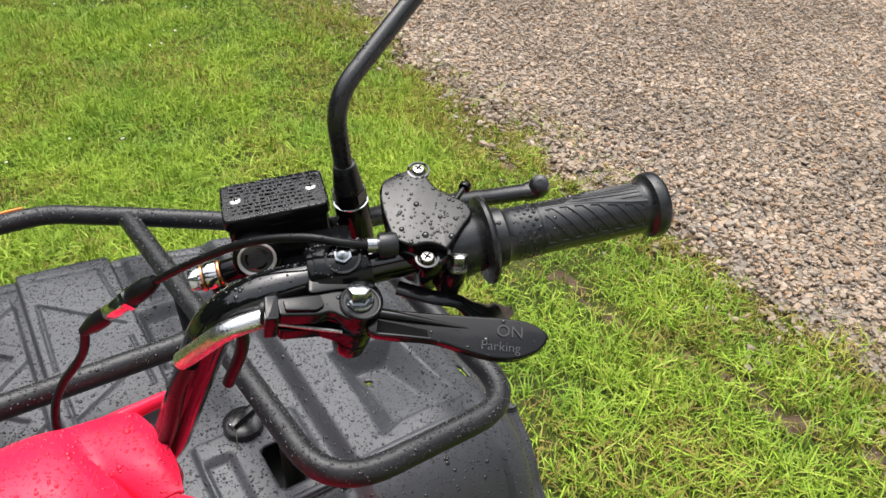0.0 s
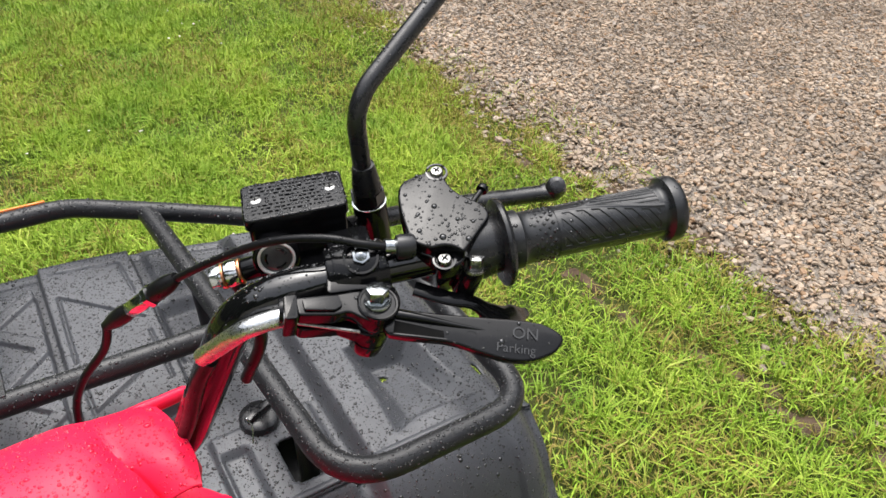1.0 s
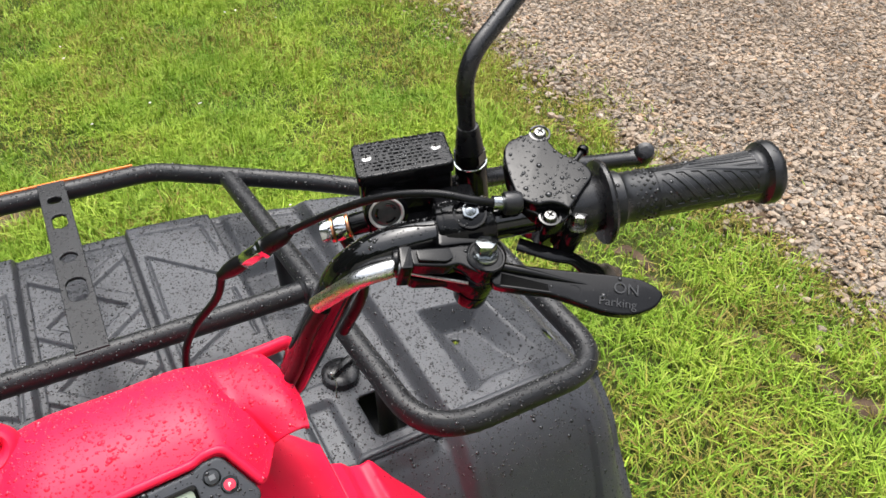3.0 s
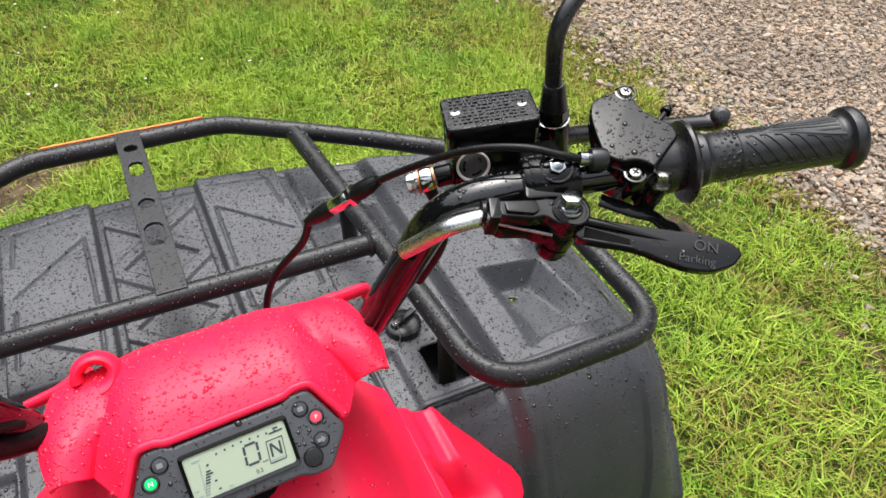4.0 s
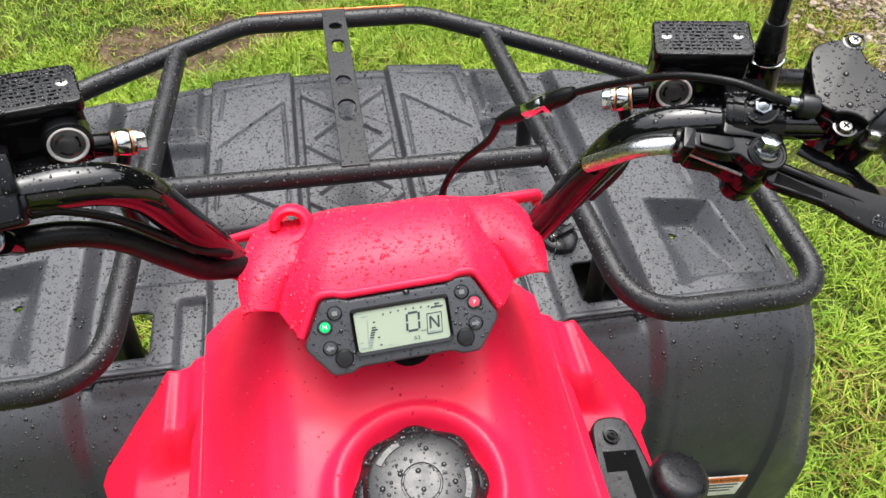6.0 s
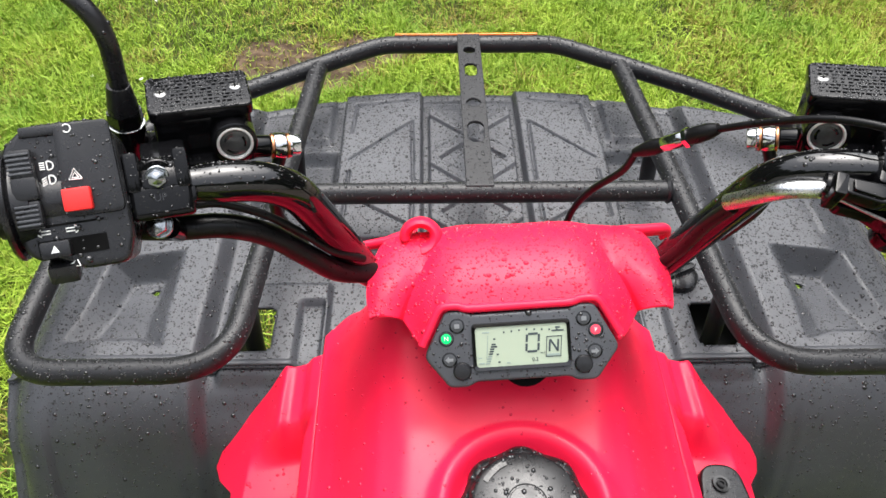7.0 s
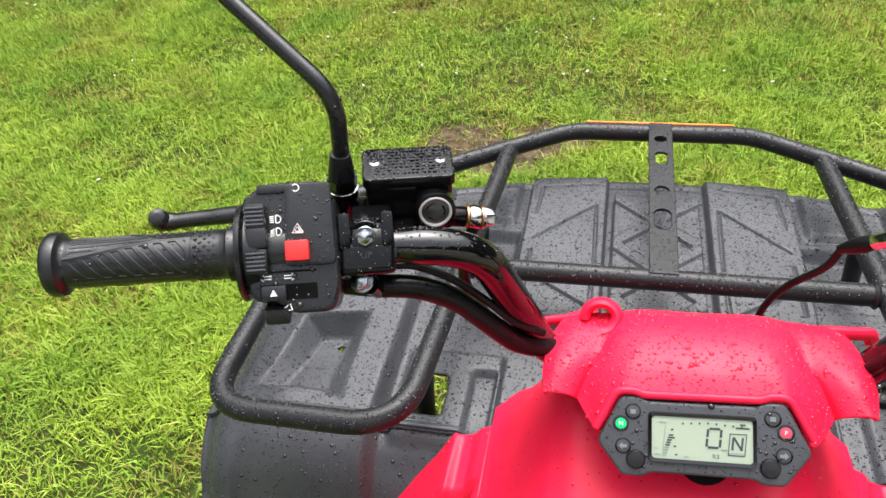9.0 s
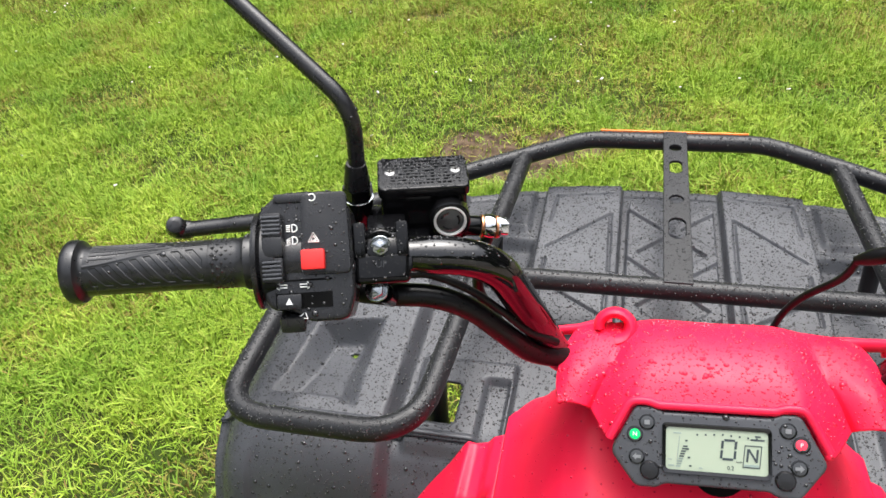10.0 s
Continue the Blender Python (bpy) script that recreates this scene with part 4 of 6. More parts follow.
def grip(side, M):
    """Ribbed rubber grip with an inner and an end flange."""
    L0, L1 = (0.093 if side else 0.084), BLEN + 0.001
    fs = L0 - 0.099
    prof = [(0.0118, L0), (0.0175, L0), (0.0185, L0 + 0.002), (0.0185, L0 + 0.008), (0.0168, L0 + 0.010), (0.0165, L0 + 0.014), (0.0158, L0 + 0.030), (0.0154, L0 + 0.050), (0.0156, L0 + 0.078), (0.0160, L1 - 0.012), (0.0166, L1 - 0.0105),
            (0.0180, L1 - 0.009), (0.0205, L1 - 0.0075), (0.0213, L1 - 0.004), (0.0210, L1 - 0.0005), (0.0195, L1 + 0.0012), (0.012, L1 + 0.0015), (0.0005, L1 + 0.0012)]
    g = part("grip", lathe(prof, 40), GRIP, quad, "black rubber handlebar grip with a moulded tread", m=M @ BAR @ axes((0, 0, 0), (1, 0, 0), (0, 1, 0)))
    f = part("grip_flange", lathe([(r, h + fs) for r, h in ((0.012, 0.0925), (0.024, 0.0930), (0.0272, 0.0945), (0.0278, 0.0965), (0.0265, 0.0985), (0.020, 0.0995), (0.0125, 0.100))], 40), SATIN, g, m=M @ BAR @ axes((0, 0, 0), (1, 0, 0), (0, 1, 0)))
    # tread: slanted grooves and a fan of ribs, moulded into the sleeve
    Rg = 0.0157

    def on(a, th, h=0.0):
        return Vector((a, (Rg + h) * math.cos(th), (Rg + h) * math.sin(th)))
    a0, a1 = L0 + 0.0310, L1 - 0.0125
    V, PH = np.meshgrid(np.linspace(0, 1, 210), np.linspace(0, 360, 301), indexing="ij")
    ph = PH % 180.0
    line = 122 - 34 * V + 5 * np.sin(V * 5)
    edge = lambda d: smooth(0.0, 1.0, d)
    fa = edge((ph - 34) / 3) * edge((line - 7 - ph) / 3) * edge((V - 0.04) / 0.015) * edge((0.95 - V) / 0.015)
    wa = (V * 8.0 + (1 if side else -1) * (ph - 40) / 42.0) % 1.0
    ga = fa * edge((0.26 - np.abs(wa - 0.5)) / 0.05)
    split = 0.26 + (ph - line) / 60.0 * 0.30
    fb = edge((ph - line - 6) / 3) * edge((174 - ph) / 3) * edge((V - split - 0.02) / 0.012) * edge((0.96 - V) / 0.015)
    wb = ((ph - line) / 11.0 - V * 2.6) % 1.0
    gb_ = fb * edge((0.25 - np.abs(wb - 0.5)) / 0.10)
    fc = edge((ph - line - 6) / 3) * edge((168 - ph) / 3) * edge((split - 0.03 - V) / 0.012) * edge((V - 0.05) / 0.015)
    wc = (V * 16 + ph / 40.0) % 1.0
    gc = fc * (0.45 + 0.55 * edge((0.25 - np.abs(wc - 0.5)) / 0.08))
    ridge = np.exp(-((ph - line) / 3.0) ** 2) + np.exp(-((ph - 25) / 2.5) ** 2) + np.exp(-(((V - split) * 60) / 2.2) ** 2) * (ph > line) * (ph < 176)
    Rt = 0.01615 + 0.0007 * (V - 0.4) ** 2 + 0.00045 * np.clip(ridge, 0, 1) - 0.0023 * ga - 0.0017 * gb_ - 0.0014 * gc
    TT = np.radians(215.0 - PH)
    sleeve = sheet("tread_sleeve", a0 + V * (a1 - a0), Rt * np.cos(TT), Rt * np.sin(TT), None, GRIP, g, thick=0, label="rubber tread with slanted grooves", m=M @ BAR)
    me = sleeve.data
    if sum(p.normal.dot(p.center - (M @ BAR @ Vector(((a0 + a1) / 2, 0, 0)))) for p in list(me.polygons)[::50]) < 0:
        me.flip_normals()
    loz = []
    for i in range(5):
        for j in range(18):
            th = radians(20 * j + (10 if i % 2 else 0))
            c = on(L0 + 0.0160 + i * 0.0030, th, 0.0004)
            b = bmesh.new()
            bmesh.ops.create_cone(b, cap_ends=True, segments=4, radius1=0.0022, radius2=0.0006, depth=0.0014)
            b.transform(axes(c, (0, math.cos(th), math.sin(th)), (1, 0, 0)))
            loz.append(b)
    part("knurl", joined(*loz), GRIP, g, flat=True, m=M @ BAR)
    return g


def reservoir(M, right):
    """Square brake fluid reservoir with its lid, sight glass and banjo bolt."""
    rb = joined(prism(rounded_outline([(-0.0303, -0.0170), (0.0303, -0.0170), (0.0303, 0.0170), (-0.0303, 0.0170)], 0.0050, 5), -0.0200, 0.0198, 0.0008, inset=1.02), box((0.050, 0.030, 0.018), 0.003, (0.0, -0.012, -0.018)),
                moved(lathe([(0.0005, 0), (0.0105, 0), (0.0105, 0.036), (0.0088, 0.040), (0.0005, 0.040)], 24), axes((0.012, -0.003, -0.020), (-1, 0, 0), (0, 0, 1))))
    base = BAR @ Matrix.Translation((-0.0285, 0.0545, -0.0008 if right else 0.0015)) @ pose(0, 0, 0, 3, 0, 0)
    r = part("brake_reservoir", rb, CAST, quad, "glossy black cast brake fluid reservoir beaded with rain", m=M @ base)
    lid = part("lid", prism(rounded_outline([(-0.0320, -0.0190), (0.0320, -0.0190), (0.0320, 0.0190), (-0.0320, 0.0190)], 0.0052, 5), 0.0206, 0.0283, 0.0016, seg=3), CAST, r, "black lid with embossed lines of small print", m=M @ base)
    rnd = random.Random(5)
    for row in range(8):
        y = 0.0135 - row * 0.0037
        x = -0.026 + (0.0085 if 2 < row < 5 else 0.0)
        while x < 0.024 - (0.0085 if 2 < row < 5 else 0.0):
            w = rnd.uniform(0.0010, 0.0034)
            part("embossed_bar", box((w, rnd.uniform(0.0011, 0.0019), 0.0010), 0, (x + w / 2, y + rnd.uniform(-0.0003, 0.0003), 0.0284 + rnd.uniform(0, 0.0003))), CAST, lid, m=M @ base)
            x += w + rnd.choice((0.0008, 0.0012, 0.0026))
    for x in (-0.0232, 0.0232):
        part("lid_screw", cross_screw(0.0040, 0.0012), SCREW, lid, "countersunk steel screw", m=M @ base @ Matrix.Translation((x, 0.001, 0.0280)))
        # black cross laid on the head as the shade of its slot
        part("screw_cross_shade", cross_mark(0.0034, 0.0006), DARKHOLE, lid, m=M @ base @ Matrix.Translation((x, 0.001, 0.0288)))
    sg = M @ base @ axes((-0.0170, -0.0270, 0.0048 if right else 0.0060), (0, -1, 0.20), (1, 0, 0)) @ Matrix.Diagonal((1.12, 1.12, 1, 1))
    part("sight_boss", lathe([(0.0128, -0.016), (0.0128, 0.0028), (0.0115, 0.0040), (0.0104, 0.0040), (0.0104, 0.0018)], 32, cap=False), CAST, r, m=sg)
    ring = part("sight_ring", lathe([(0.0103, 0.0015), (0.0103, 0.0042), (0.0096, 0.0046), (0.0089, 0.0042), (0.0086, 0.0025)], 32, cap=False), RING, r, "bright ring round the sight glass", m=sg)
    part("sight_glass", lathe([(0.0090, 0.0024), (0.0082, 0.0030), (0.0050, 0.0034), (0.0005, 0.0035)], 28), SIGHT, r, m=sg)
    for a0 in (20, 140, 260):
        part("sight_mark", sweep([Vector((0.0058 * math.cos(radians(a0 + q)), 0.0058 * math.sin(radians(a0 + q)), 0.0032)) for q in range(0, 70, 8)], 0.0008, 6), GLOSS, r, m=sg)
    bj = M @ base @ axes((-0.028, -0.008, -0.0165), (-1, 0, -0.12), (0, 0, 1))
    part("banjo_collar", lathe([(0.0078, -0.004), (0.0078, 0.012), (0.0072, 0.013)], 24), CAST, r, m=bj)
    for z in (0.0135, 0.0245):
        part("washer", lathe([(0.0086, z), (0.0088, z + 0.0007), (0.0086, z + 0.0016)], 24), COPPER, r, "copper sealing washer", m=bj)
    part("banjo_fitting", lathe([(0.0072, 0.0150), (0.0087, 0.0158), (0.0092, 0.0178), (0.0093, 0.0197), (0.0092, 0.0215), (0.0087, 0.0235), (0.0072, 0.0243)], 28), CHROME, r, "bright banjo hose fitting", m=bj)
    part("banjo_bolt", hex_bolt(0.0076, 0.008, 1.15), CHROME, r, m=bj @ Matrix.Translation((0, 0, 0.026)))
    hp = [(-0.078, 0.046, -0.018), (-0.070, 0.041, -0.042), (-0.070, 0.045, -0.080), (-0.090, 0.060, -0.130)]
    part("brake_hose", sweep(spline(hp, 8), 0.0046, 12), RUBBER, r, m=M @ BAR)
    # clamp halves round the bar
    cl = part("bar_clamp", lathe([(0.0112, -0.013), (0.0165, -0.0135), (0.0175, -0.012), (0.0175, 0.012), (0.0165, 0.0135), (0.0112, 0.013)], 36), CAST, r, "black cast bar clamp", m=M @ BAR @ axes((-0.001, 0, 0), (1, 0, 0), (0, 1, 0)))
    part("clamp_bridge", box((0.027, 0.030, 0.026), 0.003, (-0.001, 0.018, -0.003)), CAST, r, m=M @ BAR)
    nv = Vector((0, -0.52, 0.85))
    if not right:
        face = M @ BAR @ axes((0.0025, 0, 0), (0.0, -0.74, 0.67), (1, 0, 0))
        block = part("clamp_block", box((0.0365, 0.0215, 0.0190), 0.0044, (0, -0.0095, 0.0080), 3), CAST, r, "black cast clamp half", m=face)
        for x in (-0.0140, 0.0140):
            part("clamp_ear", box((0.0085, 0.0240, 0.0190), 0.0028, (x, 0.0085, 0.0092)), CAST, r, m=face)
        for x in (-0.0178, 0.0178):
            part("clamp_lug", box((0.0040, 0.0085, 0.0070), 0.0012, (x, -0.0080, 0.0125)), CAST, r, m=face)
        lettering("raised_words", "UP", 0.0062, LETTER, block, face @ Matrix.Translation((0.0005, -0.0078, 0.0177)) @ Matrix.Diagonal((-1, 1, 1, 1)), 0.0005)
    if right:
        up_ = at_bar(0.003, -0.005, 0.0125, nv)
        part("clamp_boss", lathe([(0.0112, -0.008), (0.0112, 0.0030), (0.0104, 0.0042), (0.0090, 0.0042), (0.0088, 0.0010)], 28, cap=False), CAST, r, m=M @ up_)
        part("boss_floor", lathe([(0.009, 0.0012), (0.0005, 0.0013)], 20, cap=False), GLOSS, r, m=M @ up_)
    else:
        up_ = at_bar(0.003, -0.0055, 0.0120, (0, -0.86, 0.51))
        part("clamp_boss", lathe([(0.0005, -0.034), (0.0088, -0.034), (0.0100, -0.030), (0.0100, -0.022), (0.0090, -0.021), (0.0090, -0.004), (0.0102, -0.003), (0.0104, 0.0008), (0.0096, 0.0016), (0.0005, 0.0016)], 28), CAST, r, m=M @ up_)
    part("clamp_bolt", hex_bolt(0.0056, 0.0064, 1.22, 0.35), STEEL, r, "zinc-plated hexagon bolt", m=M @ up_ @ Matrix.Translation((0, 0, 0.0014 if right else 0.0036)))
    return r


def mirror_stem(M, nut_mat, out_):
    base = Vector((0.2655, 0.0605, 1.112))
    bend = Vector((0.2540, 0.0575, 1.190))
    d = Vector((out_, 0.36, 0.615)).normalized()
    st = part("mirror_stem", sweep(rounded_path([tuple(base + Vector((0, 0, -0.01))), tuple(bend), tuple(bend + d * 0.24)], [0, 0.022, 0], 12), 0.0059, 20), SATIN, quad, "black bent tubular mirror stem", m=M)
    up = (bend - base).normalized()
    m0 = M @ axes(base, up, (1, 0, 0))
    part("stem_sleeve", lathe([(0.0098, 0.014), (0.0092, 0.020), (0.0078, 0.030), (0.0070, 0.0335), (0.0056, 0.034)], 28), SATIN, st, m=m0)
    nut = bmesh.new()
    bmesh.ops.create_cone(nut, cap_ends=True, segments=6, radius1=0.0118, radius2=0.0112, depth=0.010)
    bmesh.ops.bevel(nut, geom=nut.edges[:], offset=0.001, segments=2, affect="EDGES")
    part("lock_nut", nut, GLOSS, st, m=m0 @ Matrix.Translation((0, 0, 0.0095)))
    part("nut_washer", lathe([(0.0108, 0.0028), (0.0117, 0.0031), (0.0117, 0.0039), (0.0108, 0.0042)], 28), nut_mat, st, m=m0)
    part("stem_socket", lathe([(0.0112, -0.046), (0.0114, -0.010), (0.0112, 0.0010), (0.0106, 0.0027)], 32), CAST, st, m=m0)
    return st


for M, right in ((RIGHT, True), (LEFT, False)):
    grip(right, M)
    reservoir(M, right)
    mirror_stem(M, STEEL, 1.0 if right else 0.85)
    lv = part("brake_lever", sweep(spline([(0.000, 0.062, -0.012), (0.035, 0.090, -0.030), (0.080, 0.106, -0.042), (0.125, 0.112, -0.049), (0.155, 0.112, -0.051), (0.168, 0.110, -0.051)], 8),
                                   [0.0088] * 25 + [0.0082] * 16, 18, flatten=(Vector((0, 0.3, 1)), 0.80)), SATIN, quad, "black alloy brake lever in front of the grip", m=M @ BAR)
    end_p = [Vector((0.160, 0.1115, -0.0515)), Vector((0.166, 0.1115, -0.0510)), Vector((0.1705, 0.1100, -0.0490)), Vector((0.1715, 0.1075, -0.0450)), Vector((0.1705, 0.1050, -0.0410)), Vector((0.1695, 0.1040, -0.0395))]
    part("lever_end", sweep(end_p, [0.0070, 0.0080, 0.0086, 0.0086, 0.0072, 0.0034], 18), SATIN, lv, m=M @ BAR)

# ---- right side: throttle housing, cable, parking brake lever ----
TH = BAR @ axes((0.056, 0.005, 0.0220), (0.0, -0.27, 0.963), (1, 0, 0))
out = [(-0.0215, 0.0320), (0.0000, 0.0370), (0.0085, 0.0385), (0.0080, 0.0270), (0.0115, 0.0165), (0.0250, 0.0035), (0.0275, -0.0060), (0.0045, -0.0285), (0.0005, -0.0235), (-0.0060, -0.0205), (-0.0130, -0.0215), (-0.0235, -0.0140), (-0.0245, 0.0100)]
ol = rounded_outline(out, [0.012, 0.006, 0.005, 0.005, 0.010, 0.008, 0.008, 0.002, 0.004, 0.004, 0.003, 0.007, 0.012], 5)
low_o = rounded_outline([(-0.0205, 0.0305), (0.0085, 0.0365), (0.0085, 0.024), (0.0240, 0.0035), (0.0265, -0.0065), (0.0010, -0.0325), (-0.0120, -0.0330), (-0.0125, -0.0235), (-0.0230, -0.0150), (-0.0240, 0.0100)], [0.012, 0.005, 0.008, 0.008, 0.008, 0.006, 0.004, 0.004, 0.006, 0.012], 6)
cover = part("throttle_cover", prism(ol, -0.0085, 0.004, 0.0016, seg=3), CAST, quad, "black throttle housing cover beaded with rain", m=RIGHT @ TH)
part("cover_flange", prism(low_o, -0.0130, -0.0035, 0.0016, seg=3), CAST, cover, m=RIGHT @ TH)
part("housing_body", prism([(x * 0.95 - 0.0005, y * 0.94) for x, y in low_o], -0.040, -0.0140, 0.002, inset=0.80), CAST, cover, m=RIGHT @ TH)
part("housing_neck", lathe([(0.0118, 0.055), (0.0185, 0.058), (0.0200, 0.075), (0.0180, 0.088), (0.0160, 0.0925)], 32), SATIN, cover, m=RIGHT @ BAR @ axes((0, 0, 0), (1, 0, 0), (0, 1, 0)))
for x, y, zs in ((0.0045, 0.0345, -0.0006), (-0.0068, -0.0275, -0.0062)):
    part("screw_seat", lathe([(0.0072, 0.0028), (0.0070, 0.0048), (0.0058, 0.0050), (0.0056, 0.0040)], 24, cap=False), GLOSS, cover, m=RIGHT @ TH @ Matrix.Translation((x, y, zs)))
    part("cover_screw", cross_screw(0.0043, 0.0030), SCREW, cover, "cross-head steel screw", m=RIGHT @ TH @ Matrix.Translation((x, y, zs + 0.0036)))
    # cross slot shade, painted as a black piece on the head
    part("screw_cross_shade", cross_mark(0.0036, 0.0006), DARKHOLE, cover, m=RIGHT @ TH @ Matrix.Translation((x, y, zs + 0.0062)) @ pose(0, 0, 0, 0, 0, 40))
part("idle_screw", joined(sweep([Vector((0, 0, 0)), Vector((0, 0, 0.016))], 0.0020, 12), moved(lathe([(0.0038, 0), (0.0040, 0.002), (0.003, 0.0042), (0.0005, 0.0045)], 18), Matrix.Translation((0, 0, 0.015)))),
     CAST, cover, "thin black adjusting screw", m=RIGHT @ BAR @ axes((0.077, 0.021, 0.0165), (0.62, 0.60, 0.16)))
inlet = Vector((0.2440, -0.006, 1.1275))
part("cable_inlet", lathe([(0.0066, -0.007), (0.0074, -0.005), (0.0074, 0.002), (0.0070, 0.0035), (0.0045, 0.004)], 24), SATIN, cover, m=RIGHT @ axes(inlet + Vector((0.007, -0.003, 0.001)), (-0.93, 0.32, 0.02)))
cab = spline([(0.2440, -0.005, 1.1280), (0.2290, 0.000, 1.1325), (0.2100, 0.0135, 1.1345), (0.186, 0.036, 1.1255), (0.160, 0.062, 1.1040), (0.1365, 0.0845, 1.0810)], 12)
cable = part("throttle_cable", sweep(cab, 0.0026, 14), RUBBER, quad, "black sheathed throttle cable with a steel adjuster", m=RIGHT)
part("cable_ferrule", sweep([cab[0] + Vector((0.006, -0.002, -0.0005)), cab[2]], 0.0046, 14), STEEL, cable, m=RIGHT)
b0, b1 = Vector((0.1365, 0.0845, 1.0810)), Vector((0.1155, 0.0985, 1.0600))
dn = (b1 - b0).normalized()
part("cable_boot", sweep([b0 - dn * 0.004, b0, b0 + dn * 0.004, b0 + dn * 0.014, b0 + dn * 0.022], [0.0040, 0.0052, 0.0062, 0.0066, 0.0060], 18), RUBBER, cable, m=RIGHT)
nutb = bmesh.new()
bmesh.ops.create_cone(nutb, cap_ends=True, segments=6, radius1=0.0064, radius2=0.0064, depth=0.022)
bmesh.ops.bevel(nutb, geom=nutb.edges[:], offset=0.0007, segments=1, affect="EDGES")
part("cable_adjuster", nutb, CHROME, cable, "bright hexagon cable adjuster", m=RIGHT @ axes(b1 - dn * 0.002, dn))
lk = bmesh.new()
bmesh.ops.create_cone(lk, cap_ends=True, segments=6, radius1=0.0078, radius2=0.0078, depth=0.0035)
part("adjuster_nut", lk, CHROME, cable, m=RIGHT @ axes(b1 - dn * 0.0120, dn))
c0 = b1 + dn * 0.011
part("lower_boot", sweep([c0 - dn * 0.002, c0 + dn * 0.004, c0 + dn * 0.013, c0 + dn * 0.020, c0 + dn * 0.024], [0.0055, 0.0064, 0.0060, 0.0044, 0.0036], 18), RUBBER, cable, m=RIGHT)
part("lower_cable", sweep(spline([c0 + dn * 0.022, (0.088, 0.118, 1.015), (0.070, 0.132, 0.982), (0.0595, 0.142, 0.950), (0.055, 0.149, 0.910), (0.052, 0.155, 0.86)], 10), 0.0031, 12), RUBBER, cable, m=RIGHT)

# thumb throttle lever
tp = Vector((0.2875, -0.031, 1.1150))
tl_path = [(0.2560, -0.0150, 1.0990), (0.2720, -0.0290, 1.0950), (0.2860, -0.0350, 1.0900), (0.2960, -0.0400, 1.0800), (0.3060, -0.0420, 1.0720), (0.3200, -0.0370, 1.0640), (0.3360, -0.0300, 1.0560)]
tsp = spline(tl_path, 8)
tl = part("throttle_lever", sweep(tsp, [0.0050 + 0.0045 * smooth(0.30, 0.62, np.array(i / (len(tsp) - 1))).item() - 0.0060 * smooth(0.80, 1.0, np.array(i / (len(tsp) - 1))).item() for i in range(len(tsp))], 18, flatten=(Vector((0.2, -0.55, 0.80)), 0.42)), CAST, quad, "black thumb throttle lever", m=RIGHT)
part("pivot_boss", lathe([(0.0074, -0.024), (0.0078, -0.020), (0.0078, -0.004), (0.0070, -0.001), (0.0005, -0.001)], 28), CAST, tl, m=RIGHT @ axes(tp, (0.05, -0.30, 0.95)))
part("pivot_bolt", hex_bolt(0.0058, 0.0098, 1.2), SCREW, tl, "hexagon pivot bolt", m=RIGHT @ axes(tp + Vector((0, 0, -0.002)), (0.05, 0.0, 1.0)))

# parking brake lever on its perch behind the bar
LB = Vector((0.2270, -0.0232, 1.1060))
ln_ = Vector((0.03, -0.30, 0.95)).normalized()
PL = axes(LB, ln_, (0.93, -0.36, 0.0))
perch_o = rounded_outline([(-0.0470, 0.0050), (-0.0240, 0.0075), (-0.0130, 0.0150), (0.0105, 0.0150), (0.0150, 0.0020), (0.0085, -0.0115), (-0.0060, -0.0120), (-0.0170, -0.0045), (-0.0240, -0.0070), (-0.0455, -0.0065)], [0.002, 0.004, 0.005, 0.006, 0.010, 0.010, 0.008, 0.004, 0.004, 0.002], 5)
perch = part("lever_perch", prism(perch_o, -0.0095, -0.0005, 0.0014, seg=3), CAST, quad, "black cast perch of the parking brake lever", m=RIGHT @ PL)
part("perch_top", prism(rounded_outline([(-0.0430, 0.0030), (-0.0225, 0.0052), (-0.0205, -0.0020), (-0.0250, -0.0050), (-0.0420, -0.0045)], 0.0015), -0.001, 0.0018, 0.0008), CAST, perch, m=RIGHT @ PL)
part("perch_wall", prism(rounded_outline([(-0.0465, 0.0045), (-0.012, 0.012), (-0.010, 0.002), (-0.0465, -0.0010)], 0.002), -0.0160, -0.0090, 0.0), CAST, perch, m=RIGHT @ PL)
part("perch_lower", prism(rounded_outline([(-0.0460, 0.0040), (-0.0100, 0.0110), (0.0115, 0.0100), (0.0125, -0.0040), (0.0040, -0.0125), (-0.0080, -0.0120), (-0.0180, -0.0060), (-0.0450, -0.0075)], 0.005), -0.0245, -0.0155, 0.0016), CAST, perch, m=RIGHT @ PL)
part("perch_web", prism(rounded_outline([(-0.0300, 0.0020), (-0.0060, 0.0080), (0.0060, 0.0060), (0.0060, -0.0040), (-0.0060, -0.0080)], 0.004), -0.0340, -0.0240, 0.001, inset=0.8), CAST, perch, m=RIGHT @ PL)
part("perch_collar", prism(rounded_outline([(-0.0530, 0.0055), (-0.0455, 0.0062), (-0.0455, -0.0095), (-0.0530, -0.0100)], 0.0015), -0.0175, 0.0012, 0.0014), CAST, perch, m=RIGHT @ PL)
part("perch_arm", prism(rounded_outline([(-0.0290, 0.0060), (-0.0100, 0.0090), (0.0105, 0.0090), (0.0090, 0.0290), (-0.0270, 0.0260)], 0.004), -0.0150, 0.0015, 0.0020), CAST, perch, m=RIGHT @ PL)
